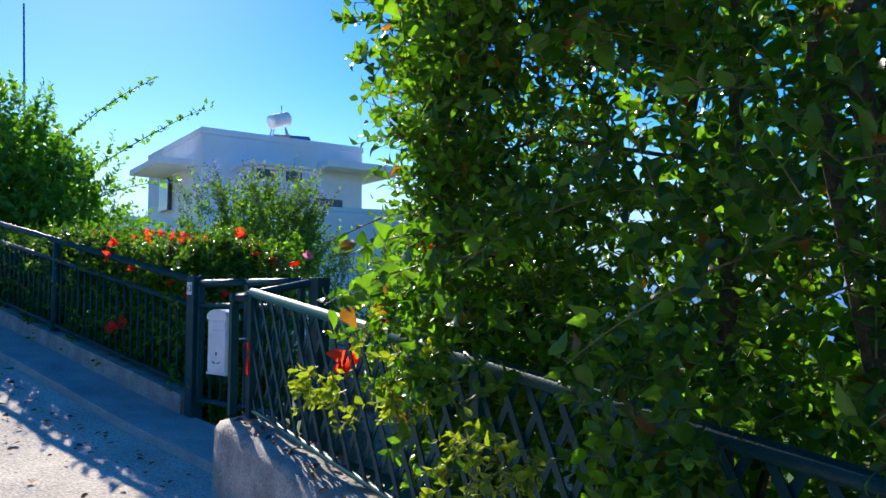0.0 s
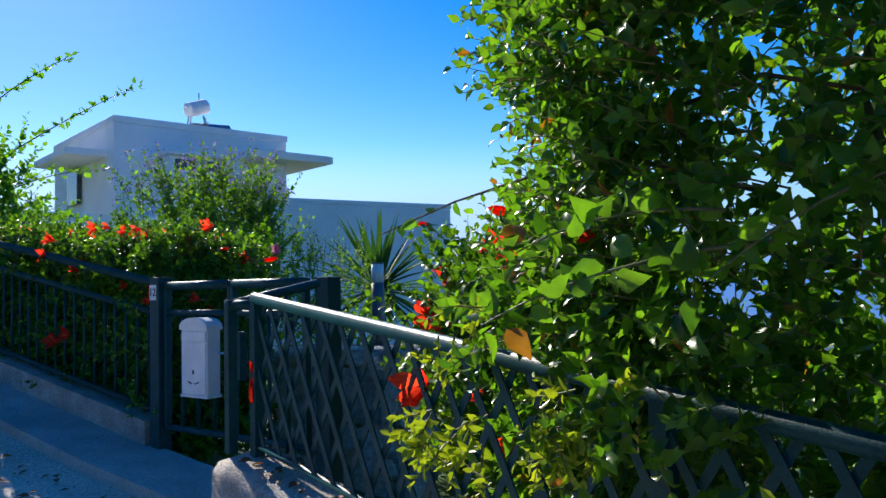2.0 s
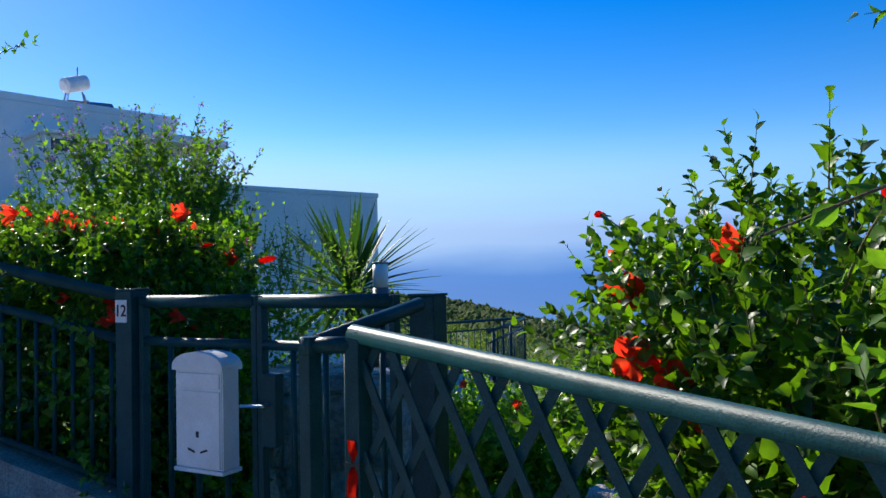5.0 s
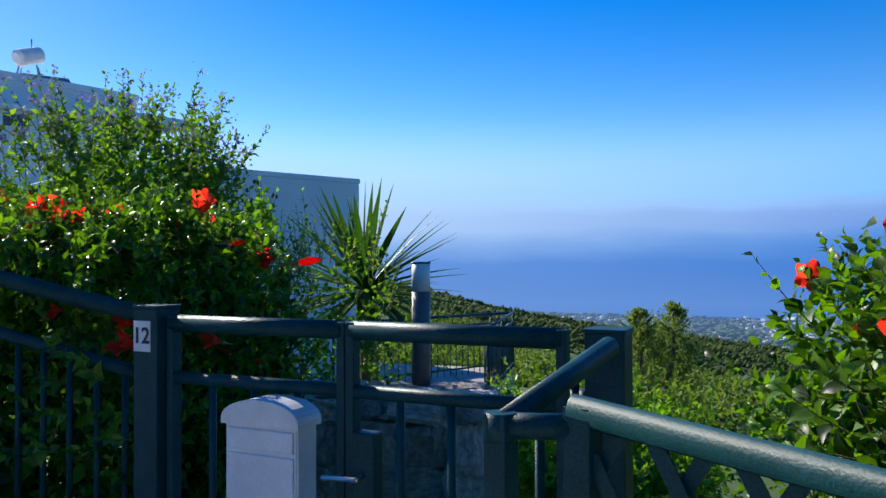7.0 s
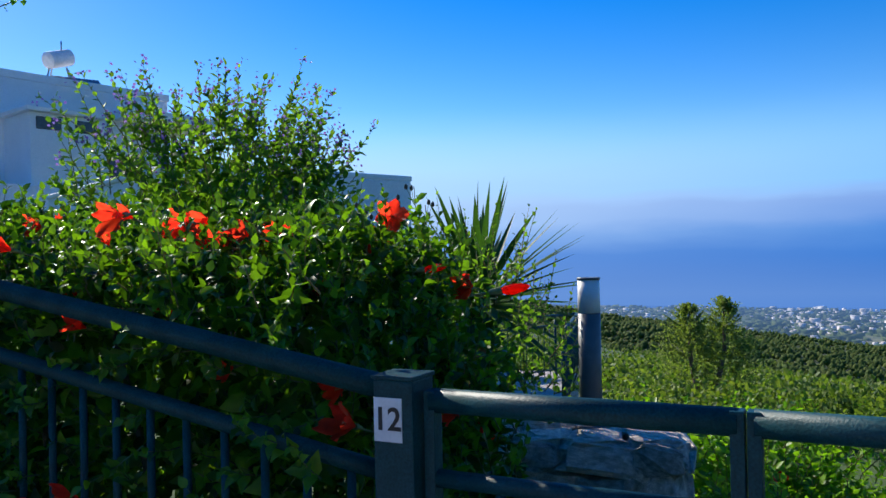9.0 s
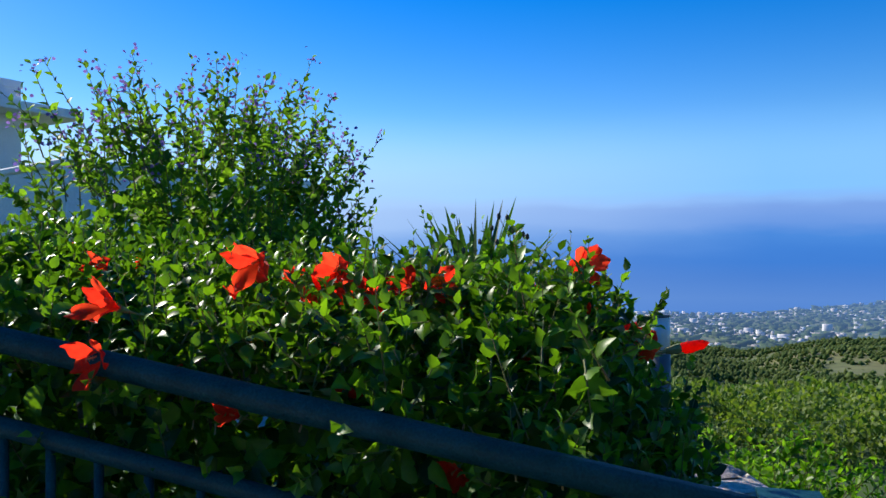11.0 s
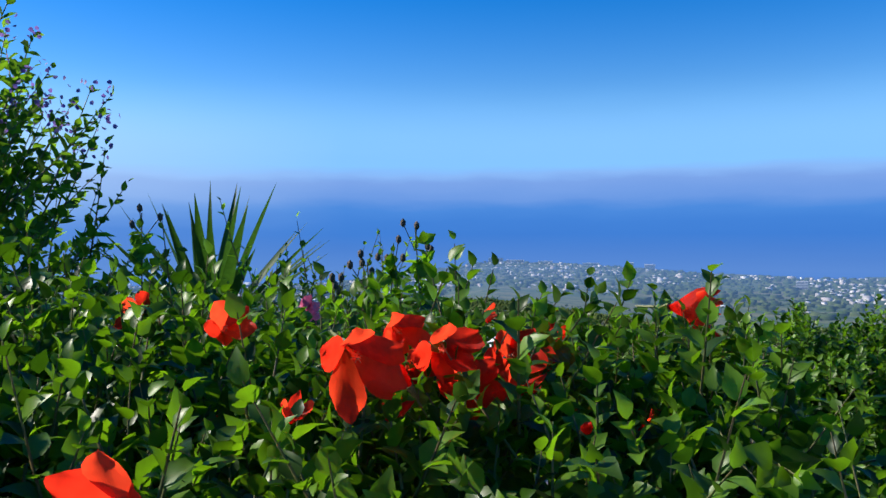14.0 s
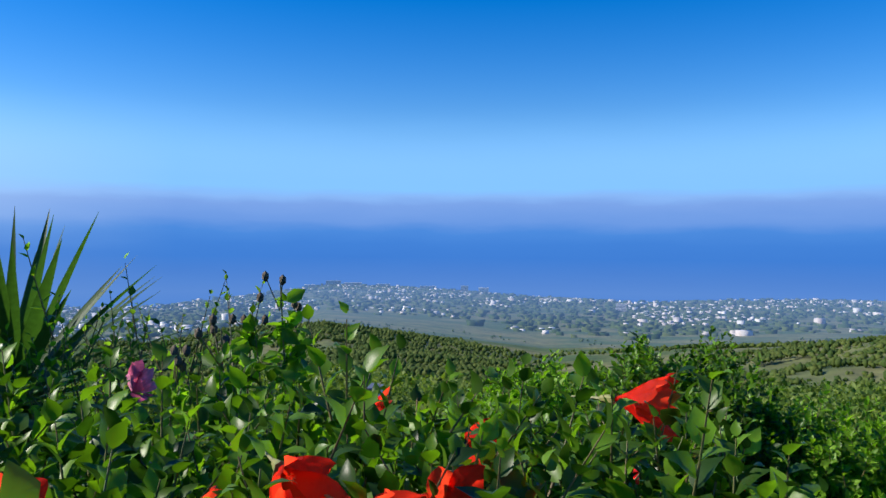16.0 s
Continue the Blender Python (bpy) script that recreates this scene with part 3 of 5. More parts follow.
def mailbox():
    W, D, H, R = 0.212, 0.080, 0.350, 0.042
    foot = at_gate(0.362, 0.054, 0.872)
    b = thing("mailbox", foot, "white metal mailbox with arched top on the gate", "mailbox")
    rot = pose(0, 0, 0, 0, 0, G_ROT)

    def arch(bm, w, d, z0, z1, rise, y0=0.0, n=14):
        pts = [(-w / 2, z0), (w / 2, z0), (w / 2, z1)] + [(w / 2 * math.cos(math.pi * k / n), z1 + rise * math.sin(math.pi * k / n)) for k in range(1, n)] + [(-w / 2, z1)]
        fr = [bm.verts.new((x, y0 - d / 2, z)) for x, z in pts]
        bk = [bm.verts.new((x, y0 + d / 2, z)) for x, z in pts]
        bm.faces.new(fr)
        bm.faces.new(bk[::-1])
        for i in range(len(pts)):
            j = (i + 1) % len(pts)
            bm.faces.new((fr[j], fr[i], bk[i], bk[j]))
        bmesh.ops.recalc_face_normals(bm, faces=bm.faces)

    bm = bmesh.new()
    arch(bm, W, D, 0.012, H, R)
    bmesh.ops.bevel(bm, geom=[e for e in bm.edges if abs(e.calc_length()) > 0.001 and len(e.link_faces) == 2 and e.calc_face_angle(0) > 0.9], offset=0.004, segments=2, affect="EDGES")
    bmesh.ops.transform(bm, matrix=rot, verts=bm.verts)
    part("body", bm, M_WHITE, b)
    bm = bmesh.new()
    arch(bm, W + 0.014, D + 0.016, H - 0.012, H + 0.002, R + 0.006)
    bmesh.ops.transform(bm, matrix=rot, verts=bm.verts)
    part("lid", bm, M_WHITE, b, "white arched lid")
    part("base_lip", box((W + 0.010, D + 0.010, 0.014), rot @ Matrix.Translation((0, 0, 0.007)), 0.003), M_WHITE, b)
    part("door", box((W - 0.018, 0.006, H - 0.10), rot @ Matrix.Translation((0, -D / 2 - 0.002, (H - 0.10) / 2 + 0.02)), 0.003), M_WHITE, b)
    part("flap", box((W - 0.018, 0.007, 0.05), rot @ Matrix.Translation((0, -D / 2 - 0.0022, H - 0.045)), 0.004), M_WHITE, b, "letter slot flap")
    part("keyhole", box((0.010, 0.004, 0.020), rot @ Matrix.Translation((0.0, -D / 2 - 0.0065, 0.128)), 0.001), M_DARK, b, "black lock")
    for x in (-0.028, 0.028):
        part("slot", box((0.032, 0.003, 0.007), rot @ Matrix.Translation((x, -D / 2 - 0.0058, 0.074)) @ pose(0, 0, 0, 0, 18 if x < 0 else -18, 0), 0.001), M_DARK, b, "small dark viewing slot")


mailbox()

# ---- right fence on its low wall ----
R0 = Vector((-0.967, 3.955, 0.0))
RU = Vector((0.571, -0.821, 0.0)).normalized()
RV = Vector((0.821, 0.571, 0.0)).normalized()
R_SLOPE = -0.114
R_ROT = math.degrees(math.atan2(RU.y, RU.x))


def on_right(u, v, z):
    q = R0 + RU * u + RV * v
    return Vector((q.x, q.y, z))


def right_wall():
    bm = bmesh.new()
    n, w0, w1 = 60, -0.16, 0.14
    rows = []
    for i in range(n + 1):
        u = -0.05 + 6.0 * i / n
        top = 0.735 + R_SLOPE * u
        q0 = on_right(u, 0, 0)
        foot = land_z(q0.x, q0.y) - 0.35
        row = []
        for j, (v, z) in enumerate(((w0 - 0.02, foot), (w0 - 0.012, (foot + top) / 2), (w0, top - 0.04), (w0 + 0.035, top), ((w0 + w1) / 2, top + 0.008), (w1 - 0.03, top), (w1, top - 0.04), (w1, foot))):
            d = Vector((u * 6, v * 9, z * 6))
            e = 0.016 * noise.noise(d) + 0.012 * noise.noise(d * 3.1)
            p = on_right(u + 0.3 * e, v + e, z + 0.9 * e)
            row.append(bm.verts.new(p))
        rows.append(row)
    for a, b in zip(rows, rows[1:]):
        for j in range(len(a) - 1):
            bm.faces.new((a[j], b[j], b[j + 1], a[j + 1]))
    bm.faces.new(rows[0])
    bm.faces.new(rows[-1][::-1])
    bmesh.ops.recalc_face_normals(bm, faces=bm.faces)
    for f in bm.faces:
        f.smooth = len(f.verts) == 4
    tagged(part("wall_roadside", bm, M_CONC), "low rough concrete garden wall with rounded worn top", "wall", kind="structure")


right_wall()


def right_fence():
    f = thing("lattice_fence", on_right(0, 0, 0.735), "dark green steel fence with diamond lattice on a wall", "fence")
    inv = Matrix.Translation(-f.location)

    def put(name, bm, label=""):
        bmesh.ops.transform(bm, matrix=inv, verts=bm.verts)
        return part(name, bm, M_PAINT, f, label)

    top = 1.372
    L = 5.5
    put("top_rail", tube(on_right(-0.005, 0, top), on_right(L, 0, top + R_SLOPE * L), 0.024, 14), "green tubular rail with weathered top")
    put("bottom_rail", tube(on_right(0.0, 0, 0.785), on_right(L, 0, 0.785 + R_SLOPE * L), 0.013, 8))
    for u in (0.012, 1.9, 3.8):
        put("post", box((0.045, 0.045, 0.66), Matrix.Translation(on_right(u, 0, 1.05 + R_SLOPE * u)) @ pose(0, 0, 0, 0, 0, R_ROT), 0.003))
    # expanded lattice: two sets of crossing flat strips
    h = 0.575
    pitch = 0.125
    lean = 0.33
    k = -2
    while k * pitch < L:
        for sgn, v in ((1, 0.006), (-1, -0.006)):
            ua, ub = k * pitch, k * pitch + lean * 1.0
            if sgn < 0:
                ua, ub = ub, ua
            za, zb = 0.0, h
            lo, hi = 0.03, L
            if min(ua, ub) < lo:
                if max(ua, ub) <= lo:
                    continue
                t = (lo - ua) / (ub - ua)
                if ua < lo:
                    ua, za = lo, h * t
                else:
                    ub, zb = lo, h * t
            if max(ua, ub) > hi:
                continue
            a = on_right(ua, v, 0.787 + R_SLOPE * ua + za)
            b = on_right(ub, v, 0.787 + R_SLOPE * ub + zb)
            d = b - a
            m = Matrix.Translation((a + b) / 2) @ Matrix.Rotation(radians(R_ROT), 4, "Z") @ Matrix.Rotation(math.atan2(d.dot(RU), d.z), 4, "Y")
            put("lattice_strip", box((0.024, 0.006, d.length), m))
        k += 1
    # the return to the gate post
    c = Vector((-1.072, 4.000, 1.345))
    put("return_rail", tube(c, (-0.735, 4.262, 1.428), 0.021, 12))
    put("end_rail", tube(c, on_right(0.0, 0.0, 1.345), 0.021, 12))
    put("end_post", box((0.04, 0.04, 0.62), Matrix.Translation((c.x, c.y, 1.055)) @ pose(0, 0, 0, 0, 0, R_ROT), 0.003))
    put("joint", tube(c + Vector((0, 0, -0.024)), c + Vector((0, 0, 0.021)), 0.024, 12))
    for t in (0.3, 0.62):
        q = c.lerp(Vector((-0.735, 4.262, 1.428)), t)
        put("bar", tube((q.x, q.y, 0.70), (q.x, q.y, q.z - 0.01), 0.009, 8))


right_fence()


def red_marker():
    m = thing("red_marker", on_right(0.012, -0.024, 0.955), "narrow faded red marker strip tied to the post", "marker")
    bm = bmesh.new()
    rows = []
    for k in range(9):
        z = 0.165 * k / 8
        w = 0.017 * (1 - 0.25 * abs(k / 4 - 1) ** 3)
        d = -0.004 - 0.005 * math.sin(k * 0.9)
        rows.append([on_right(0.012 + x * w, -0.024 + d + 0.003 * abs(x), 0.955 + z) - m.location for x in (-1, -0.3, 0.4, 1)])
    vs = [[bm.verts.new(p) for p in r] for r in rows]
    fs = [bm.faces.new((a[j], a[j + 1], b2[j + 1], b2[j])) for a, b2 in zip(vs, vs[1:]) for j in range(3)]
    bmesh.ops.solidify(bm, geom=fs, thickness=0.002)
    part("strip", bm, M_RED, m)
    part("tie", box((0.05, 0.05, 0.006), Matrix.Translation(on_right(0.012, 0, 1.06) - m.location) @ pose(0, 0, 0, 0, 0, R_ROT)), M_DARK, m)


red_marker()

# ---- lamp and stone pier in the garden ----
def stone_pier():
    c = Vector((-0.62, 6.80, 0.0))
    foot, top = -0.35, 0.93
    pier = thing("stone_pier", (c.x, c.y, foot), "low garden wall of rough field stones under the lamp", "stone wall")
    rot = pose(0, 0, 0, 0, 0, G_ROT + 18)
    W, D = 1.05, 0.42
    part("core", box((W - 0.05, D - 0.05, top - foot - 0.03), rot @ Matrix.Translation((0, 0, (top - foot) / 2 - 0.015))), M_MORTAR, pier)
    rng = random.Random(4)
    shapes = []
    for k in range(6):
        bm = bmesh.new()
        vs = add_box(bm, (1, 1, 1), None, 0.22)
        for v in bm.verts:
            v.co += Vector((rng.uniform(-1, 1), rng.uniform(-1, 1), rng.uniform(-1, 1))) * 0.12
        me = bpy.data.meshes.new("stone")
        bm.to_mesh(me)
        bm.free()
        me.materials.append(M_STONE)
        shapes.append(me)
    z = 0.0
    while z < top - foot - 0.03:
        h = rng.uniform(0.12, 0.24)
        h = min(h, top - foot - z)
        for side, length, fix in ((0, W, -D / 2), (1, W, D / 2), (2, D, -W / 2), (3, D, W / 2)):
            x = -length / 2
            while x < length / 2 - 0.02:
                w = min(rng.uniform(0.13, 0.36), length / 2 - x)
                ob = new("stone", rng.choice(shapes))
                ob.parent = pier
                loc = (x + w / 2, fix, z + h / 2) if side < 2 else (fix, x + w / 2, z + h / 2)
                e = rng.uniform(0.0, 0.03)
                sc = (w + 0.01, 0.09 + e, h + 0.01) if side < 2 else (0.09 + e, w + 0.01, h + 0.01)
                ob.matrix_basis = rot @ Matrix.Translation(loc) @ pose(0, 0, 0, rng.uniform(-9, 9), rng.uniform(-9, 9), 0) @ Matrix.Diagonal((*sc, 1))
                x += w
        z += h
    for i in range(5):
        for j in range(2):
            ob = new("stone", rng.choice(shapes))
            ob.parent = pier
            ob.matrix_basis = rot @ Matrix.Translation((-W / 2 + (i + 0.5) * W / 5, (j - 0.5) * D / 2, top - foot - 0.01)) @ pose(0, 0, 0, rng.uniform(-3, 3), rng.uniform(-3, 3), rng.uniform(-8, 8)) @ Matrix.Diagonal((W / 5 - 0.01, D / 2 - 0.01, 0.07, 1))


stone_pier()


def boulder():
    c = Vector((0.90, 6.15, land_z(0.90, 6.15) - 0.05))
    t = thing("boulder", c, "pale weathered limestone boulder in the garden", "rock")
    bm = bmesh.new()
    bmesh.ops.create_icosphere(bm, subdivisions=4, radius=1.0)
    for v in bm.verts:
        p = v.co.copy()
        p *= 1 + 0.22 * noise.noise(p * 1.3 + Vector((3, 0, 0))) + 0.07 * noise.noise(p * 4.5)
        v.co = Vector((p.x * 0.27, p.y * 0.24, max(-0.4, min(0.36, p.z * 0.55)) + 0.36 + 0.02 * noise.noise(p * 6)))
    for f in bm.faces:
        f.smooth = True
    part("stone", bm, M_STONE, t)


boulder()


def bollard_lamp():
    c = Vector((-0.415, 6.795, 0.945))
    l = thing("bollard_lamp", c, "grey cylindrical bollard lamp with white opal head", "garden lamp")
    part("base_plate", tube((0, 0, 0), (0, 0, 0.012), 0.075, 20), M_LAMPGREY, l)
    part("post", tube((0, 0, 0.012), (0, 0, 0.495), 0.049, 24), M_LAMPGREY, l)
    part("diffuser", tube((0, 0, 0.497), (0, 0, 0.642), 0.048, 24), M_DIFF, l, "white opal diffuser")
    part("cap", tube((0, 0, 0.642), (0, 0, 0.652), 0.051, 24), M_LAMPGREY, l)


bollard_lamp()

# ---- houses ----
def slab_box(a, b, depth, z0, z1, side=1):
    """A block on the line a-b, going back by depth."""
    a, b = Vector(a).to_3d(), Vector(b).to_3d()
    d = (b - a).normalized()
    n = Vector((-d.y, d.x, 0)) * side
    bm = bmesh.new()
    lo = [bm.verts.new((p.x, p.y, z0)) for p in (a, b, b + n * depth, a + n * depth)]
    hi = [bm.verts.new((p.x, p.y, z1)) for p in (a, b, b + n * depth, a + n * depth)]
    bm.faces.new(lo[::-1])
    bm.faces.new(hi)
    for i in range(4):
        j = (i + 1) % 4
        bm.faces.new((lo[i], lo[j], hi[j], hi[i]))
    bmesh.ops.recalc_face_normals(bm, faces=bm.faces)
    bmesh.ops.bevel(bm, geom=list(bm.edges), offset=0.02, segments=1, affect="EDGES")
    return bm


HA, HB = Vector((-11.0, 35.0)), Vector((-4.2, 39.8))
HD = (HB - HA).normalized()
HN = Vector((-HD.y, HD.x))


def on_house(u, v):
    return HA + HD * u + HN * v


def main_house():
    h = thing("white_house", (HA.x, HA.y, 0.0), "two-storey white rendered flat-roofed house with canopies", "house")
    inv = Matrix.Translation((-HA.x, -HA.y, 0))

    def put(name, bm, material, label="", parent=None):
        bmesh.ops.transform(bm, matrix=inv, verts=bm.verts)
        return part(name, bm, material, parent or h, label)

    L = (HB - HA).length
    put("wall", slab_box(on_house(0, 0), on_house(L, 0), 9.0, -3.0, 8.72), M_RENDER)
    put("roof", slab_box(on_house(-0.05, -0.05), on_house(L + 0.05, -0.05), 9.1, 8.72, 9.02), M_RENDER, "flat white parapet roof")
    put("canopy", slab_box(on_house(L - 2.6, -1.3), on_house(L + 1.9, -1.3), 5.5, 7.62, 7.98), M_RENDER, "thin white roof canopy")
    put("canopy", slab_box(on_house(-1.7, 1.0), on_house(0.02, 1.0), 5.0, 7.35, 7.65), M_RENDER, "thin white side canopy")
    put("stair_block", slab_box(on_house(1.55, -2.2), on_house(4.1, -2.2), 2.2, -3.0, 7.15), M_RENDER)
    put("stair_roof", slab_box(on_house(1.35, -2.45), on_house(4.3, -2.45), 2.5, 7.15, 7.32), M_RENDER)
    for u0, u1 in ((1.75, 2.65), (3.15, 3.95)):
        put("slot_window", slab_box(on_house(u0, -2.24), on_house(u1, -2.24), 0.3, 6.55, 7.0), M_TRIM, "dark high slot window")
    put("window", slab_box(on_house(-0.04, 6.0), on_house(-0.04, 4.4), 0.2, 5.6, 7.2, -1), M_TRIM, "dark side window")
    w = put("window", slab_box(on_house(5.6, -0.03), on_house(7.2, -0.03), 0.2, 4.6, 6.2), M_TRIM, "dark window")
    put("terrace_wall", slab_box(on_house(-5.5, -3.5), on_house(1.6, -3.5), 3.4, -3.0, 4.4), M_RENDER)


main_house()


def water_heater():
    c = on_house(5.0, 3.0)
    w = thing("solar_water_heater", (c.x, c.y, 9.02), "white tilted solar water tank on a roof stand", "water heater")
    bm = bmesh.new()
    a, b = Vector((-0.36, -0.30, 1.36)), Vector((0.32, 0.50, 1.72))
    add_tube(bm, a, b, 0.36, 20)
    for p, s in ((a, -1), (b, 1)):
        d = (b - a).normalized() * s
        add_tube(bm, p, p + d * 0.10, 0.36, 20, 0.22)
    part("tank", bm, M_WHITE, w)
    for x, y in ((-0.45, -0.3), (0.45, -0.05), (-0.45, 0.4), (0.45, 0.6)):
        part("leg", tube((x * 1.2, y, 0), (x * 0.7, y * 0.6, 1.15), 0.035, 8), M_STEEL, w)
    part("brace", tube((-0.9, -0.3, 0.3), (0.5, 0.5, 0.9), 0.03, 8), M_STEEL, w)
    part("pipe", tube((0.1, 0.05, 1.9), (0.1, 0.05, 2.3), 0.03, 8), M_STEEL, w)
    part("collector", box((1.9, 1.0, 0.08), pose(0.8, -0.5, 0.42, 30, 0, 20)), M_TRIM, w, "dark glazed solar collector")


water_heater()

WA, WB = Vector((-2.6, 15.85)), Vector((1.43, 17.75))


def wing():
    h = thing("white_annex", (WA.x, WA.y, -1.0), "low white rendered flat-roofed annex in shade", "house")
    inv = Matrix.Translation((-WA.x, -WA.y, 1.0))

    def put(name, bm, material, label=""):
        bmesh.ops.transform(bm, matrix=inv, verts=bm.verts)
        return part(name, bm, material, h, label)

    put("wall", slab_box(WA, WB, 7.0, -3.5, 3.10), M_RENDER)
    d = (WB - WA).normalized()
    put("roof", slab_box(WA - d * 0.03, WB + d * 0.03, 7.05, 3.10, 3.2), M_RENDER)
    e = WB + d * 0.02
    n = Vector((-d.y, d.x))
    put("porch_slab", slab_box(e + n * 1.2, e + d * 0.75 + n * 1.2, 3.0, 2.05, 2.32), M_RENDER, "white porch slab")
    bm = bmesh.new()
    p0, p1, p2 = e + n * 1.4, e + d * 0.62 + n * 1.4, e + d * 0.95 + n * 1.4
    prof = [(e + n * 1.4, -3.4), (e + d * 1.15 + n * 1.4, -3.4), (e + d * 0.55 + n * 1.4, 2.05), (e + n * 1.4, 2.05)]
    lo = [bm.verts.new((q.x, q.y, z)) for q, z in prof]
    hi = [bm.verts.new((q.x + n.x * 0.25, q.y + n.y * 0.25, z)) for q, z in prof]
    bm.faces.new(lo)
    bm.faces.new(hi[::-1])
    for i in range(4):
        j = (i + 1) % 4
        bm.faces.new((lo[j], lo[i], hi[i], hi[j]))
    bmesh.ops.recalc_face_normals(bm, faces=bm.faces)
    put("buttress", bm, M_RENDER, "white sloping buttress")
    put("blue_shutter", slab_box(WA + d * 3.4 - n * 0.03, WA + d * 4.1 - n * 0.03, 0.1, -0.2, 1.1), M_WHITE)


wing()


def terrace():
    pts = [Vector((0.4, 14.6)), Vector((3.9, 16.0)), Vector((2.2, 12.9))]
    t = thing("terrace", (pts[1].x, pts[1].y, -0.35), "grey concrete terrace beside the annex", "terrace")
    bm = bmesh.new()
    base = [Vector((0.4, 14.6)), Vector((2.2, 12.9)), Vector((3.9, 16.0)), Vector((1.6, 17.6))]
    lo = [bm.verts.new((p.x, p.y, -3.4)) for p in base]
    hi = [bm.verts.new((p.x, p.y, -0.35)) for p in base]
    bm.faces.new(lo[::-1])
    bm.faces.new(hi)
    for i in range(4):
        j = (i + 1) % 4
        bm.faces.new((lo[i], lo[j], hi[j], hi[i]))
    bmesh.ops.recalc_face_normals(bm, faces=bm.faces)
    bmesh.ops.transform(bm, matrix=Matrix.Translation((-pts[1].x, -pts[1].y, 0.35)), verts=bm.verts)
    part("slab", bm, M_KERB, t)
    r = thing("terrace_railing", (pts[1].x, pts[1].y, -0.35), "dark steel railing with thin upright bars", "railing")
    inv = Matrix.Translation((-pts[1].x, -pts[1].y, 0.35))

    def put(name, bm):
        bmesh.ops.transform(bm, matrix=inv, verts=bm.verts)
        part(name, bm, M_PAINT, r)

    for a, b in zip(pts, pts[1:]):
        d = (b - a)
        for z, rr in ((0.66, 0.025), (0.50, 0.016), (-0.24, 0.016)):
            put("rail", tube((*a, z), (*b, z), rr, 8))
        n = int(d.length / 0.13)
        for i in range(n + 1):
            q = a + d * i / n
            big = i % 12 == 0
            put("post" if big else "bar", tube((*q, -0.35), (*q, 0.66 if big else 0.5), 0.022 if big else 0.008, 6))


terrace()

# ---- flowers ----
def petal_verts(rng, R, ang, lift):
    V = []
    nu, nv = 6, 7
    ph, fold = rng.uniform(0, 6), rng.uniform(-0.25, 0.25)
    for i in range(nu):
        t = i / (nu - 1)
        w = R * 0.43 * math.sin(math.pi * (0.06 + 0.70 * t)) ** 1.3
        for j in range(nv):
            s = (j - nv // 2) / (nv // 2)
            ruffle = 0.22 * R * math.sin(3.4 * s + ph) * t * t + 0.05 * R * math.sin(9 * s + ph) * t ** 3
            x = R * (0.06 + 0.98 * t) * (1 - 0.16 * s * s * t) + rng.uniform(-0.012, 0.012) * R
            y = w * s
            z = lift * R * t ** 0.75 + ruffle - 0.35 * R * max(0.0, t - 0.55) ** 1.5 + fold * y
            V.append((x * math.cos(ang) - y * math.sin(ang), x * math.sin(ang) + y * math.cos(ang), z))
    F = [(i * nv + j, i * nv + j + 1, i * nv + nv + j + 1, i * nv + nv + j) for i in range(nu - 1) for j in range(nv - 1)]
    return V, F


def flower_meshes():
    out = []
    for k, (lift, R) in enumerate(((1.2, 0.064), (1.6, 0.060), (1.0, 0.066), (2.2, 0.050), (1.8, 0.062))):
        rng = random.Random(20 + k)
        V, F = [], []
        for p in range(5):
            v, f = petal_verts(rng, R * rng.uniform(0.8, 1.1), p * 2 * math.pi / 5 + rng.uniform(-0.18, 0.18), lift + rng.uniform(-0.55, 0.55))
            F += [tuple(q + len(V) for q in g) for g in f]
            V += v
        me = bpy.data.meshes.new("flower")
        me.from_pydata(V, [], F)
        me.polygons.foreach_set("use_smooth", [True] * len(F))
        me.materials.append(M_RED)
        out.append(me)
    return out


FLOWERS = flower_meshes()
bm = bmesh.new()
add_tube(bm, (0, 0, -0.012), (0, 0, 0.055), 0.0028, 6, 0.002)
for k in range(14):
    a = k * 2.4
    z = 0.030 + 0.0018 * k
    add_tube(bm, (0, 0, z), (0.007 * math.cos(a), 0.007 * math.sin(a), z + 0.003), 0.0007, 3)
STAMEN = bpy.data.meshes.new("stamen")
bm.to_mesh(STAMEN)
bm.free()
STAMEN.materials.append(M_STAMEN)
bm = bmesh.new()
add_tube(bm, (0, 0, -0.03), (0, 0, 0.0), 0.006, 7, 0.011)
add_tube(bm, (0, 0, -0.09), (0, 0, -0.03), 0.002, 5, 0.004)
CALYX = bpy.data.meshes.new("calyx")
bm.to_mesh(CALYX)
bm.free()
CALYX.materials.append(M_CALYX)
# a closed, rolled bloom or bud
bm = bmesh.new()
prev = None
for k, (z, r) in enumerate(((0.0, 0.007), (0.012, 0.011), (0.03, 0.012), (0.05, 0.010), (0.062, 0.005), (0.068, 0.001))):
    ring = [bm.verts.new((r * (1 + 0.18 * math.sin(3 * a + k)) * math.cos(a + 0.25 * k), r * (1 + 0.18 * math.sin(3 * a + k)) * math.sin(a + 0.25 * k), z)) for a in [2 * math.pi * q / 9 for q in range(9)]]
    if prev:
        for q in range(9):
            bm.faces.new((prev[q], prev[(q + 1) % 9], ring[(q + 1) % 9], ring[q])).smooth = True
    prev = ring
bm.faces.new(prev)
BUD = bpy.data.meshes.new("bud")
bm.to_mesh(BUD)
bm.free()
BUD.materials.append(M_RED)


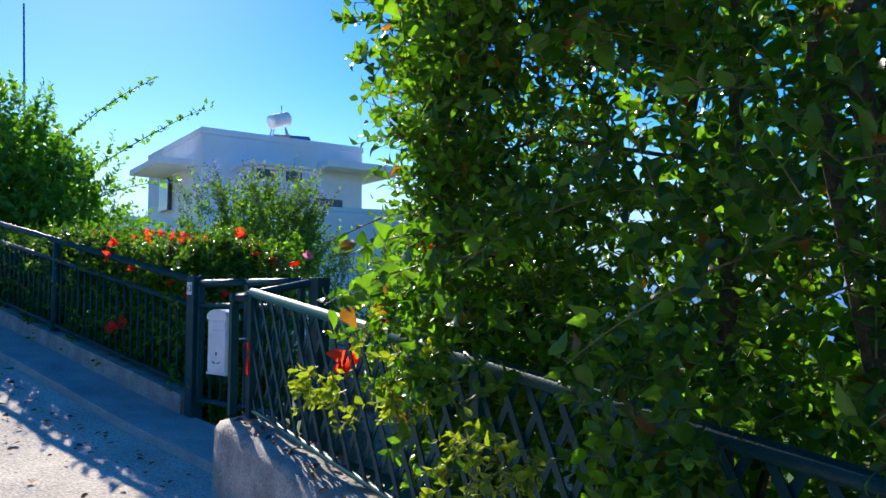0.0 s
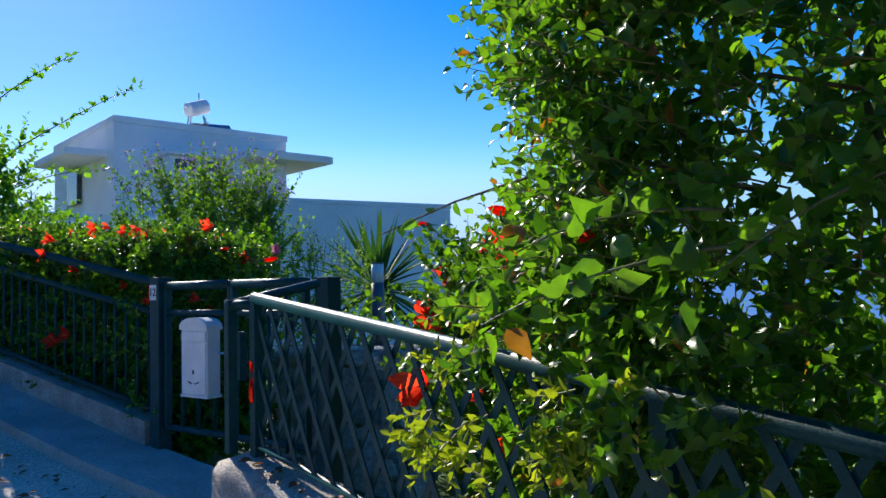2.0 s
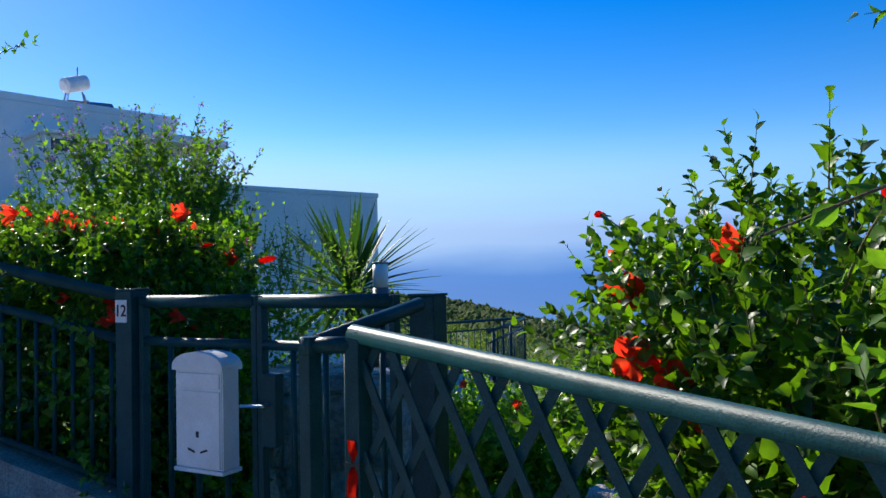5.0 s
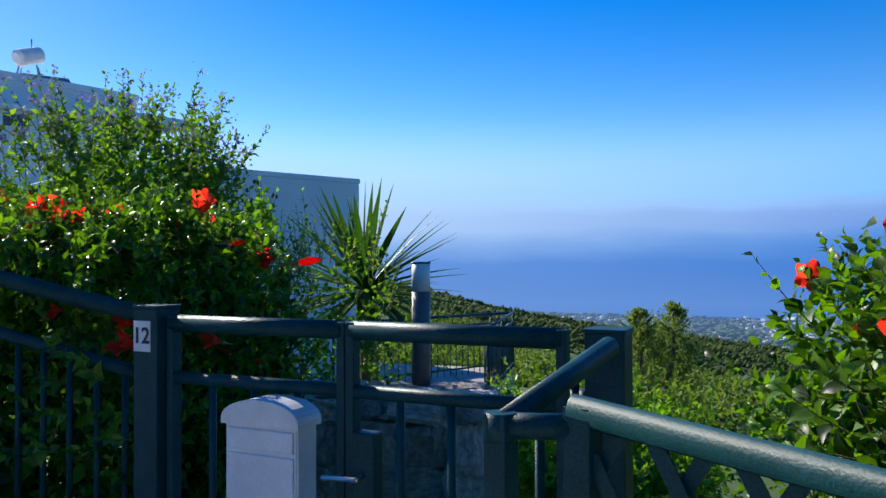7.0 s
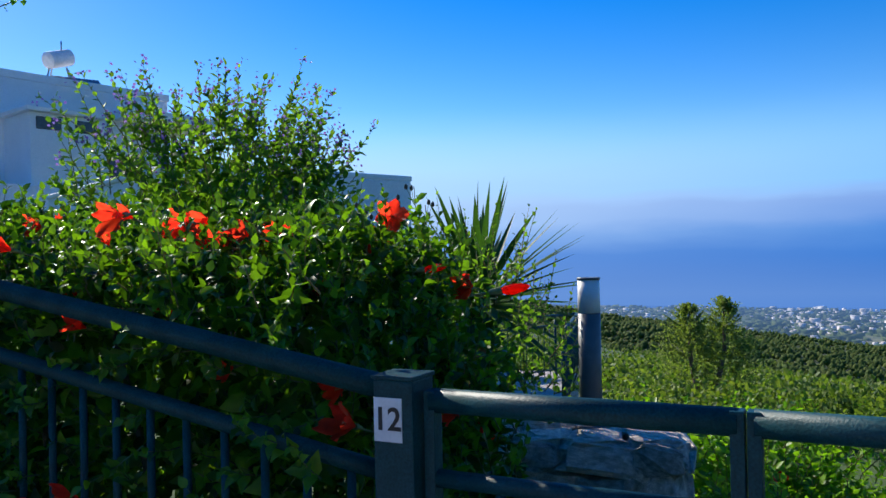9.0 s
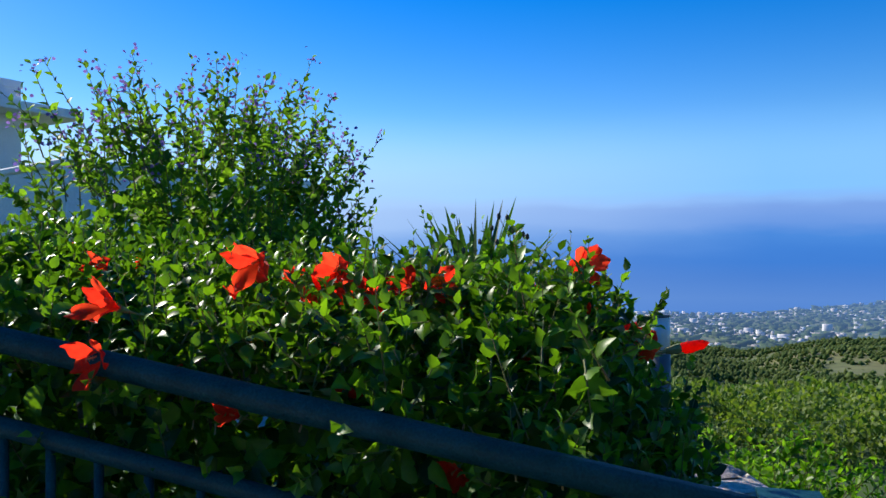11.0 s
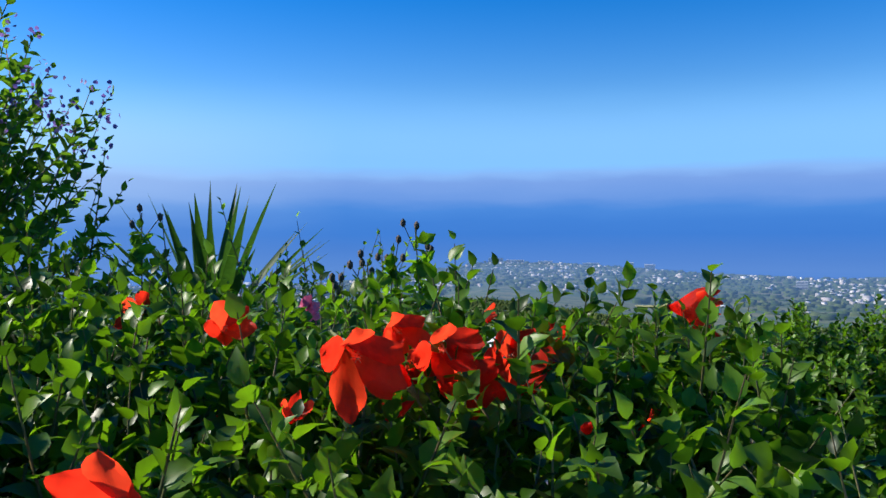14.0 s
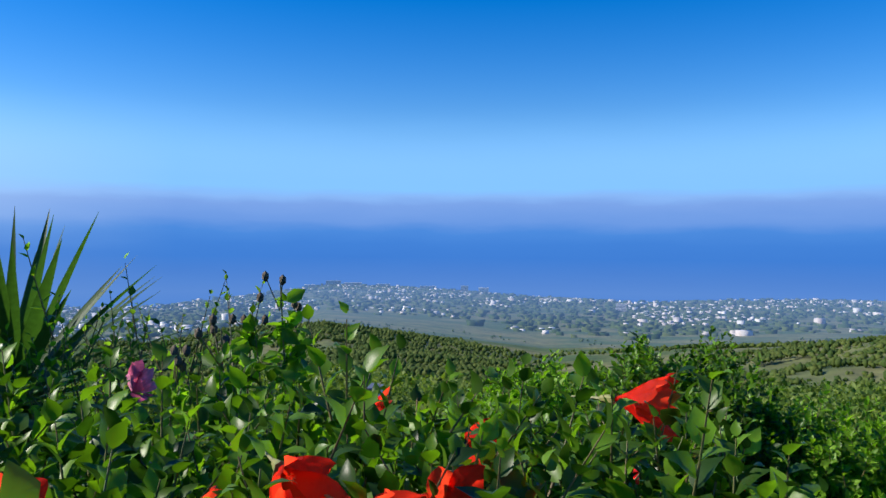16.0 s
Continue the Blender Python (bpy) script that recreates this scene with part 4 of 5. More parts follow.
def bloom(parent, at, facing, kind, size=1.0, roll=0.0):
    """One flower of a plant, with its stamen and calyx."""
    base = parent.location
    m = Matrix.Translation(Vector(at) - 0.02 * Vector(facing).normalized() - base) @ Vector(facing).to_track_quat("Z", "Y").to_matrix().to_4x4() @ Matrix.Rotation(roll, 4, "Z") @ Matrix.Scale(size, 4)
    ob = new("flower" if kind >= 0 else "bud", FLOWERS[kind] if kind >= 0 else BUD)
    ob.parent = parent
    ob.matrix_basis = m
    if kind >= 0:
        st = new("stamen", STAMEN)
        st.parent = ob
    ca = new("calyx", CALYX)
    ca.parent = ob
    return ob


def local(P, ob):
    return P - np.array(ob.location)


def long_shoot(t, rng, a, b, c, leaf, n, material=None, thick=0.012):
    a, b, c = (np.array(x) for x in (a, b, c))
    q = np.linspace(0, 1, n)[:, None]
    P = (1 - q) ** 2 * a + 2 * q * (1 - q) * b + q ** 2 * c
    bm = bmesh.new()
    limb(bm, [Vector(x) - t.location for x in P[::max(1, n // 8)]], thick, thick / 3, 6)
    part("arching_shoot", bm, M_STEM, t)
    P3 = np.repeat(P, 3, 0) + rng.normal(0, 0.02, (n * 3, 3))
    leaves("shoot_leaves", local(P3, t), rng.normal(0, 0.7, (n * 3, 3)) + np.array([0.3, 0, 0.2]), rng.normal(size=(n * 3, 3)), leaf * rng.uniform(0.6, 1.2, n * 3), 0.36, material or M_VINE, t, True)


# ---- hibiscus hedge behind the left fence ----
def hedge_top(s, p):
    x, y = POST.x + ALONG.x * s + OFF.x * p, POST.y + ALONG.y * s + OFF.y * p
    return 1.685 + 0.03 * s + 0.10 * max(0.0, min(1.0, (s - 0.85) / 0.8)) - 0.12 * max(0.0, p - 0.8) + 0.05 * math.sin(3.1 * s + 1) * math.cos(2.3 * p) + 0.07 * math.exp(-((s - 0.7) / 0.4) ** 2) - 0.38 * max(0.0, 0.42 - p) * max(0.0, min(1.0, 1.4 - s)) - 1.3 * max(0.0, x + 1.24) - 2.0 * max(0.0, 0.63 * (x + 1.43) - 0.777 * (y - 5.79))


def hedge_depth(s):
    return np.clip(0.74 + 1.15 * s, 0.2, 1.45)


def hedge():
    rng = np.random.default_rng(3)
    h = thing("hibiscus_hedge", on_fence(1.6, 0.6, 0.45), "dense green hibiscus hedge with red flowers over the fence", "hedge")
    n = 4300
    s = rng.uniform(-0.12, 5.2, n)
    p = rng.uniform(0.10, 1.35, n)
    # the near end thins out beside the gate
    most = hedge_depth(s)
    p = np.minimum(p, most * rng.uniform(0.25, 1.0, n))
    top = np.array([hedge_top(a, b) for a, b in zip(s, p)])
    side = rng.random(n) < 0.17
    z = np.where(side, rng.uniform(0.75, 1.0, n) ** 0.5 * top - rng.uniform(0, 0.75, n), top - rng.uniform(0.03, 0.2, n))
    p = np.where(side & (rng.random(n) < 0.6), rng.uniform(0.02, 0.2, n), p)
    base = np.array([on_fence(a, b, 0)[:] for a, b in zip(s, p)])
    base[:, 2] = z
    D = rng.normal(0, 0.45, (n, 3)) + np.array([0, 0, 1.0])
    front = np.array((-OFF.x, -OFF.y, 0.25))
    D = np.where(side[:, None], front + rng.normal(0, 0.5, (n, 3)), D)
    L = np.where(side, rng.uniform(0.08, 0.17, n), rng.uniform(0.07, 0.12, n) + 0.11 * rng.random(n) ** 3)
    P, A, N, ll, lines = shoots(rng, base, D, L, 10, 0.052)
    # inner leaves
    m = 24000
    s2 = rng.uniform(-0.12, 5.2, m)
    p2 = 0.1 + (hedge_depth(s2) - 0.1) * rng.random(m)
    q = np.array([on_fence(a, b, rng.uniform(0.5, max(0.6, hedge_top(a, b) - 0.13)))[:] for a, b in zip(s2, p2)])
    d2 = unit(rng.normal(size=(m, 3)))
    P, A, N, ll = joined((P, A, N, ll), (q, d2, rng.normal(size=(m, 3)), rng.uniform(0.05, 0.08, m)))
    leaves("foliage", local(P, h), A, N, ll, 0.36, M_HIB, h, True)
    twigs("twigwork", tuple(local(x, h) for x in lines), 0.0028, M_STEM, h)
    rr = random.Random(5)
    for k in range(16):
        a = on_fence(0.45 + k * 0.27, rr.uniform(0.35, 0.6), 0.3)
        b = a + Vector((rr.uniform(-0.15, 0.15), rr.uniform(-0.15, 0.15), 0.6))
        c = b + Vector((rr.uniform(-0.25, 0.25), rr.uniform(-0.25, 0.25), 0.6))
        bm = bmesh.new()
        limb(bm, [a - h.location, b - h.location, c - h.location], 0.022, 0.008)
        part("stem", bm, M_BARK, h)
    for x, y, z, kind, size in TOP_FLOWERS + FACE_FLOWERS:
        f = (CAM[0] + rr.uniform(-0.35, 0.35), CAM[1] + rr.uniform(-0.2, 0.3), CAM[2] + rr.uniform(-0.25, 0.2)) if kind >= 0 else (0.9, -0.2, rr.uniform(-0.1, 0.2))
        bloom(h, (x, y, z), f, kind, size * 0.92, x + y + z)
    # small half-open blooms crowd the middle of the top
    for k in range(9):
        q = (rr.gauss(-1.95, 0.24), rr.gauss(6.05, 0.10))
        bloom(h, (q[0], q[1], 1.77 + rr.uniform(-0.05, 0.06)), (rr.uniform(-0.8, 0.2), rr.uniform(-0.9, -0.3), rr.uniform(0.0, 0.8)), rr.choice((3, 3, 1, -1)), rr.uniform(0.32, 0.46), rr.random() * 6)
    for k in range(34):
        a = rr.uniform(-0.1, 4.2)
        b = rr.uniform(0.0, 1.0) * min(1.2, 0.6 + 1.1 * a)
        q = on_fence(a, b, hedge_top(a, b) + rr.uniform(-0.14, 0.05))
        bloom(h, q, (rr.uniform(-0.8, 0.3), rr.uniform(-0.8, 0.3), rr.uniform(-0.1, 0.9)), rr.choice((-1, -1, 1, 3, 4)) if a > 1.5 else -1, rr.uniform(0.4, 0.6), rr.random() * 6)


CAM = (-0.55, -0.75, 0.15)
# place, kind and size of the blooms on top of the hedge, then of those on its face
TOP_FLOWERS = (
    (-2.225, 5.925, 1.83, 4, 0.84), (-1.50, 5.81, 1.82, 4, 0.85), (-1.265, 5.865, 1.61, 1, 0.75), (-1.80, 5.935, 1.775, 2, 0.75), (-2.00, 6.04, 1.82, 3, 0.7),
    (-1.90, 5.92, 1.78, 0, 0.72), (-2.00, 5.935, 1.755, 4, 0.80), (-2.05, 5.935, 1.81, 1, 0.75), (-1.93, 5.99, 1.75, 3, 0.66),
    (-2.22, 6.13, 1.84, 3, 0.60), (-2.08, 6.50, 1.82, 1, 0.65), (-2.50, 5.92, 1.75, 4, 0.80), (-2.53, 5.87, 1.66, 0, 0.80), (-1.80, 5.76, 1.68, 3, 0.55))
FACE_FLOWERS = (
    (-2.30, 5.78, 1.55, 3, 0.60), (-2.30, 5.62, 1.16, 0, 0.90), (-2.38, 5.68, 1.12, 4, 0.90), (-1.95, 5.58, 1.45, 1, 0.6), (-1.71, 5.29, 1.36, 4, 0.75),
    (-1.72, 5.37, 1.42, 3, 0.65), (-1.47, 5.32, 1.36, 3, 0.69), (-1.70, 5.78, 1.62, 3, 0.6), (-1.14, 5.86, 1.60, -1, 1.4), (-1.40, 5.76, 1.67, -1, 1.0),
    (-2.9, 6.6, 1.84, 0, 0.80), (-3.1, 7.0, 1.88, 1, 0.75), (-2.50, 6.3, 1.82, 1, 0.65), (-1.50, 6.05, 1.74, 3, 0.6), (-2.10, 5.74, 1.58, -1, 1.0))
hedge()


# ---- tall shrub and hibiscus bush over the right fence ----
def right_shrub():
    rng = np.random.default_rng(8)
    t = thing("overhanging_shrub", on_right(2.9, 0.9, 0.1), "tall dense dark green shrub leaning over the lattice fence", "shrub")

    def rail(u):
        return 1.39 + R_SLOPE * u

    def left_limit(z, v):
        return 1.30 + 1.35 * max(0.0, 0.30 - v) + 0.08 * math.sin(5 * z) + 0.34 * noise.noise(Vector((z * 2.3, v * 2.5, 7))) + 0.10 * max(0.0, min(1.0, v - 0.2)) + 0.10 * max(0.0, min(1.0, z - 1.9)) - 0.25 * max(0.0, min(0.6, 1.65 - z))

    # the crown: crowded shoots on its road side, behind the fence below the rail and out over it above
    n = 4300
    z = rng.uniform(0.20, 3.0, n)
    u = 1.35 + 3.5 * rng.random(n) ** 1.25
    lump = np.array([noise.noise(Vector((a * 1.9, b * 1.9, 3))) for a, b in zip(u, z)])
    depth = np.minimum(rng.exponential(0.30, n), 1.4)
    over = np.clip((z - rail(u)) / 0.45, 0, 1)
    v = 0.10 - over * (0.24 + 0.16 * lump) + depth
    edge = rng.random(n) < 0.30
    v = np.where(edge, rng.uniform(0.05, 1.4, n) - 0.2 * over, v)
    lim = np.array([left_limit(q, w) for q, w in zip(z, v)])
    u = np.where(edge | (u < lim), lim + rng.exponential(0.13, n), u)
    base = np.array([on_right(a, b, c)[:] for a, b, c in zip(u, v, z)])
    out = np.array((-RV.x, -RV.y, 0.15)) * np.clip(over + 0.15, 0, 1)[:, None] + np.clip(1.0 - (u - lim) / 0.6, 0, 1)[:, None] * np.array((-RU.x, -RU.y, 0.2))
    D = out + rng.normal(0, 0.6, (n, 3)) + np.array([0, 0, 0.25])
    L = np.where(z < rail(u) + 0.05, rng.uniform(0.06, 0.14, n), rng.uniform(0.12, 0.28, n))

    def more(points, lean, lo, hi):
        nonlocal base, D, L
        k = len(points)
        base = np.concatenate([base, points])
        D = np.concatenate([D, rng.normal(0, 0.6, (k, 3)) + np.array(lean)])
        L = np.concatenate([L, rng.uniform(lo, hi, k)])

    # boughs that hang out over the road, high up
    for c, spread, k in (((2.10, -0.20, 2.18), (0.13, 0.12, 0.11), 100), ((2.48, -0.42, 2.24), (0.14, 0.12, 0.10), 110), ((3.0, -0.30, 2.35), (0.45, 0.2, 0.22), 280)):
        w = np.array(c) + rng.normal(0, 1, (k, 3)).clip(-1.6, 1.6) * np.array(spread)
        more(np.array([on_right(*q)[:] for q in w]), (-0.3, -0.2, -0.25), 0.08, 0.20)
    # sprays that fall across the rail
    for cu, cv, cz, k in ((1.62, -0.10, 1.28, 26), (1.95, -0.16, 1.12, 30), (2.75, -0.15, 1.05, 60), (3.3, -0.2, 0.9, 70)):
        w = np.array((cu, cv, cz)) + rng.normal(0, 1, (k, 3)).clip(-1.7, 1.7) * np.array((0.11, 0.05, 0.13))
        more(np.array([on_right(*q)[:] for q in w]), (-0.3, -0.4, -0.1), 0.08, 0.18)
    # fresh yellow-green shoots that hang before the lattice
    S = []
    for cu, cv, cz, k in ((1.60, -0.36, 1.06, 20), (1.84, -0.20, 1.12, 30), (1.35, -0.05, 1.28, 10), (2.35, -0.30, 0.98, 26)):
        S += [on_right(*(np.array((cu, cv, cz)) + rng.normal(0, 1, 3).clip(-1.5, 1.5) * np.array((0.06, 0.05, 0.05))))[:] for _ in range(k)]
    S = np.array(S)
    P, A, N, ll, young = shoots(rng, S, rng.normal(0, 0.5, S.shape) + np.array([-0.4, -0.2, -0.4]), rng.uniform(0.06, 0.13, len(S)), 8, 0.042)
    leaves("young_leaves", local(P, t), A, N, ll, 0.30, M_YELLOW, t)
    # thin light growth at the crown's near edge, over the rail
    k = 80
    w = np.stack([rng.uniform(1.10, 1.60, k), rng.uniform(0.12, 0.65, k), 1.12 + 0.62 * rng.random(k) ** 1.2], 1)
    P, A, N, ll, thin = shoots(rng, np.array([on_right(*q)[:] for q in w]), rng.normal(0, 0.6, (k, 3)) + np.array([-0.3, -0.1, 0.1]), rng.uniform(0.10, 0.22, k), 6, 0.065, spread=60, bend=-0.1)
    leaves("edge_leaves", local(P, t), A, N, ll, 0.36, M_VINE, t)
    P, A, N, ll, lines = shoots(rng, base, D, L, 9, 0.062, spread=60, bend=-0.1)
    m = 13500
    z2, v2 = rng.uniform(0.0, 2.9, m), rng.uniform(0.7, 1.9, m)
    lim2 = 1.55 + 0.12 * np.sin(5 * z2)
    u2 = lim2 + (4.9 - lim2) * rng.random(m)
    q = np.array([on_right(a, b, c)[:] for a, b, c in zip(u2, v2, z2)])
    P, A, N, ll = joined((P, A, N, ll), (q, unit(rng.normal(size=(m, 3))), rng.normal(size=(m, 3)), rng.uniform(0.06, 0.11, m)))
    leaves("foliage", local(P, t), A, N, ll, 0.32, M_TREE, t, True)
    twigs("twigwork", tuple(local(np.concatenate(x), t) for x in zip(lines, thin, young)), 0.003, M_STEM, t)
    rr = random.Random(2)
    for k in range(9):
        a = on_right(1.9 + k * 0.3, 0.8 + rr.uniform(-0.2, 0.3), -0.1)
        b = a + Vector((rr.uniform(-0.3, 0.2), rr.uniform(-0.3, 0.1), 1.1))
        c = b + Vector((rr.uniform(-0.35, 0.2), rr.uniform(-0.3, 0.1), 0.9))
        d = c + Vector((rr.uniform(-0.35, 0.3), rr.uniform(-0.4, 0.1), 0.7))
        bm = bmesh.new()
        limb(bm, [x - t.location for x in (a, b, c, d)], 0.045, 0.010)
        part("trunk", bm, M_BARK, t)
    # long bare twigs that reach out of the crown
    for pts in ((Vector((0.62, 2.72, 1.62)), Vector((0.25, 2.80, 1.735)), Vector((-0.04, 2.90, 1.715)), Vector((-0.26, 2.98, 1.65)), Vector((-0.48, 3.06, 1.56))),
                (Vector((0.75, 2.2, 1.75)), Vector((0.30, 2.25, 1.83)), Vector((0.02, 2.42, 1.74)), Vector((-0.12, 2.60, 1.62)))):
        bm = bmesh.new()
        limb(bm, [x - t.location for x in pts], 0.007, 0.002, 6)
        part("bare_twig", bm, M_BARK, t, "long bare arching twig")
        S = np.array([p.lerp(q, i / 4)[:] for p, q in zip(pts, pts[1:]) for i in range(4)])
        k = len(S)
        leaves("twig_leaves", local(S, t), rng.normal(0, 0.4, (k, 3)) + np.array([-0.2, -0.1, -0.3]), rng.normal(size=(k, 3)), rng.uniform(0.035, 0.06, k), 0.34, M_VINE, t)
    for u, v, z, kind, size in ((1.75, -0.05, 1.52, 3, 0.6), (1.5, 0.1, 1.30, 4, 0.6), (2.0, -0.12, 1.30, 3, 0.35), (1.9, -0.1, 2.0, 3, 0.35)):
        bloom(t, on_right(u, v, z), CAM, kind, size, u + z)
    # longer leafy shoots with large leaves
    rs = np.random.default_rng(14)
    for k in range(20):
        a = np.array(on_right(rs.uniform(2.1, 3.8), rs.uniform(-0.25, 0.0), rs.uniform(1.35, 2.7))[:])
        d = np.array((-RV.x, -RV.y, 0.0)) * 0.28 - np.array((RU.x, RU.y, 0.0)) * rs.uniform(0.1, 0.45) + np.array((0, 0, rs.uniform(-0.2, 0.2)))
        long_shoot(t, rs, a, a + 0.6 * d, a + d + np.array((0, 0, -0.10)), 0.062, 11, M_TREE, 0.004)



right_shrub()


def right_hibiscus():
    rng = np.random.default_rng(12)
    c = np.array((0.22, 3.92, 1.15))
    t = thing("hibiscus_bush", (c[0], c[1], 0.3), "leafy hibiscus bush with red flowers behind the lattice fence", "bush")
    n = 900
    d = unit(rng.normal(size=(n, 3)))
    lump = np.array([noise.noise(Vector(x * 2.0)) for x in d])[:, None]
    rad = np.array([0.47, 0.78, 0.50]) * (0.72 + 0.35 * rng.random((n, 1)) + 0.35 * lump)
    base = c + d * rad
    keep = (base[:, 2] > 0.45) & ((base - np.array(R0[:]))[:, :2] @ np.array((RV.x, RV.y)) > 0.08)
    base = base[keep]
    d = unit(base - c)
    k = len(base)
    D = d * 0.8 + rng.normal(0, 0.35, (k, 3)) + np.array([0, 0, 0.55])
    P, A, N, ll, lines = shoots(rng, base, D, rng.uniform(0.08, 0.22, k), 9, 0.060)
    m = 3600
    q = c + unit(rng.normal(size=(m, 3))) * np.array([0.42, 0.72, 0.46]) * rng.random((m, 1)) ** 0.5
    P, A, N, ll = joined((P, A, N, ll), (q, unit(rng.normal(size=(m, 3))), rng.normal(size=(m, 3)), rng.uniform(0.04, 0.07, m)))
    leaves("foliage", local(P, t), A, N, ll, 0.38, M_HIB, t, True)
    twigs("twigwork", tuple(local(x, t) for x in lines), 0.0028, M_STEM, t)
    rr = random.Random(9)
    for k in range(7):
        a = Vector(c) + Vector((rr.uniform(-0.15, 0.15), rr.uniform(-0.2, 0.2), -1.0))
        b = a + Vector((rr.uniform(-0.2, 0.2), rr.uniform(-0.2, 0.2), 0.5))
        e = b + Vector((rr.uniform(-0.25, 0.25), rr.uniform(-0.3, 0.3), 0.55))
        bm = bmesh.new()
        limb(bm, [x - t.location for x in (a, b, e)], 0.02, 0.006)
        part("stem", bm, M_BARK, t)
    for x, y, z, kind, size in BUSH_FLOWERS:
        f = (CAM[0] + rr.uniform(-0.3, 0.2), CAM[1] + rr.uniform(-0.1, 0.4), CAM[2] + rr.uniform(-0.2, 0.2))
        bloom(t, (x, y, z), f, kind, size * 1.05, x + y + z)
        tip = np.array((x, y, z))
        foot = c + 0.62 * (tip - c)
        long_shoot(t, rng, foot, (foot + tip) / 2 + np.array((0, 0, 0.05)), tip, 0.055, 8, M_HIB, 0.004)


# place, kind and size of each bloom on the bush
BUSH_FLOWERS = (
    (-0.04, 3.22, 1.50, 0, 0.95), (0.02, 3.83, 1.56, 4, 0.85), (-0.20, 3.78, 1.26, 1, 0.8), (-0.35, 3.15, 1.10, 4, 1.0), (-0.07, 3.22, 1.64, -1, 1.3),
    (-0.15, 4.09, 1.46, 0, 0.9), (0.11, 4.65, 1.55, 4, 0.75), (-0.28, 3.85, 1.29, 2, 0.85), (0.20, 4.62, 1.23, 1, 0.8), (-0.27, 4.03, 1.67, -1, 0.8),
    (0.05, 3.05, 1.30, 1, 0.75), (0.16, 3.2, 1.60, 3, 0.7), (-0.13, 3.42, 1.02, 3, 0.6), (-0.16, 4.21, 1.45, -1, 0.9), (0.0, 4.0, 1.10, 3, 0.7), (-0.12, 2.95, 0.95, 1, 0.6))
right_hibiscus()


# ---- violet-flowered shrub, yucca, climber, garden shrubs ----
def fine_shrub(name, label, category, centre, radii, n, leaf, material, seed, upright=0.9, length=(0.18, 0.5), k=12, ratio=0.30, floor=0.2, bend=0.1, fill=1.0):
    rng = np.random.default_rng(seed)
    ground_z = land_z(centre[0], centre[1])
    t = thing(name, (centre[0], centre[1], ground_z), label, category)
    c = np.array(centre)
    d = unit(rng.normal(size=(n, 3)))
    lump = np.array([noise.noise(Vector(x * 2.2) + Vector((seed, 0, 0))) for x in d])
    base = c + d * np.array(radii) * (0.72 + 0.5 * lump[:, None] + 0.2 * rng.random((n, 1)))
    base = base[base[:, 2] > ground_z + floor]
    d = unit(base - c)
    m = len(base)
    D = d * 0.7 + rng.normal(0, 0.35, (m, 3)) + np.array([0, 0, upright])
    P, A, N, ll, lines = shoots(rng, base, D, rng.uniform(length[0], length[1], m), k, leaf, bend=bend)
    f = int(n * 3 * fill)
    q = c + unit(rng.normal(size=(f, 3))) * np.array(radii) * 0.85 * rng.random((f, 1)) ** 0.45
    q = q[q[:, 2] > ground_z]
    f = len(q)
    P, A, N, ll = joined((P, A, N, ll), (q, unit(rng.normal(size=(f, 3))), rng.normal(size=(f, 3)), leaf * rng.uniform(0.7, 1.3, f)))
    leaves("foliage", local(P, t), A, N, ll, ratio, material, t)
    twigs("twigwork", tuple(local(x, t) for x in lines), 0.0025 + leaf * 0.02, M_STEM, t)
    rr = random.Random(seed)
    for i in range(7):
        a = Vector((rr.uniform(-0.2, 0.2), rr.uniform(-0.2, 0.2), -0.1))
        b = a + Vector((rr.uniform(-0.4, 0.4) * radii[0], rr.uniform(-0.4, 0.4) * radii[1], (centre[2] - ground_z) * 0.7))
        e = b + Vector((rr.uniform(-0.5, 0.5) * radii[0], rr.uniform(-0.5, 0.5) * radii[1], radii[2] * 0.35))
        bm = bmesh.new()
        limb(bm, [a, b, e], 0.03, 0.006)
        part("stem", bm, M_BARK, t)
    return t, rng, lines


t, rng, lines = fine_shrub("duranta_shrub", "tall airy shrub with small leaves and violet flowers", "shrub", (-1.93, 8.30, 1.80), (0.74, 0.60, 0.74), 620, 0.070, M_FINE, 31, 0.8, (0.12, 0.42), 12, 0.34, fill=1.0)
ends = lines[2][lines[2][:, 2] > 2.2]
pts = np.repeat(ends, 7, 0) + rng.normal(0, 0.022, (len(ends) * 7, 3))
leaves("blossoms", local(pts, t), rng.normal(size=pts.shape), rng.normal(size=pts.shape), 0.017, 0.6, M_PURPLE, t)
fine_shrub("leafy_shrub", "light green leafy shrub behind the hedge", "shrub", (-1.25, 7.45, 1.15), (0.45, 0.45, 0.62), 220, 0.040, M_CITRUS, 33, 0.7, (0.10, 0.25), 10)
fine_shrub("rose_bush", "tangled rose bush with dry heads beside the yucca", "bush", (-0.72, 7.25, 1.10), (0.42, 0.42, 0.62), 170, 0.042, M_FINE, 35, 0.6, (0.12, 0.34), 8, 0.36)


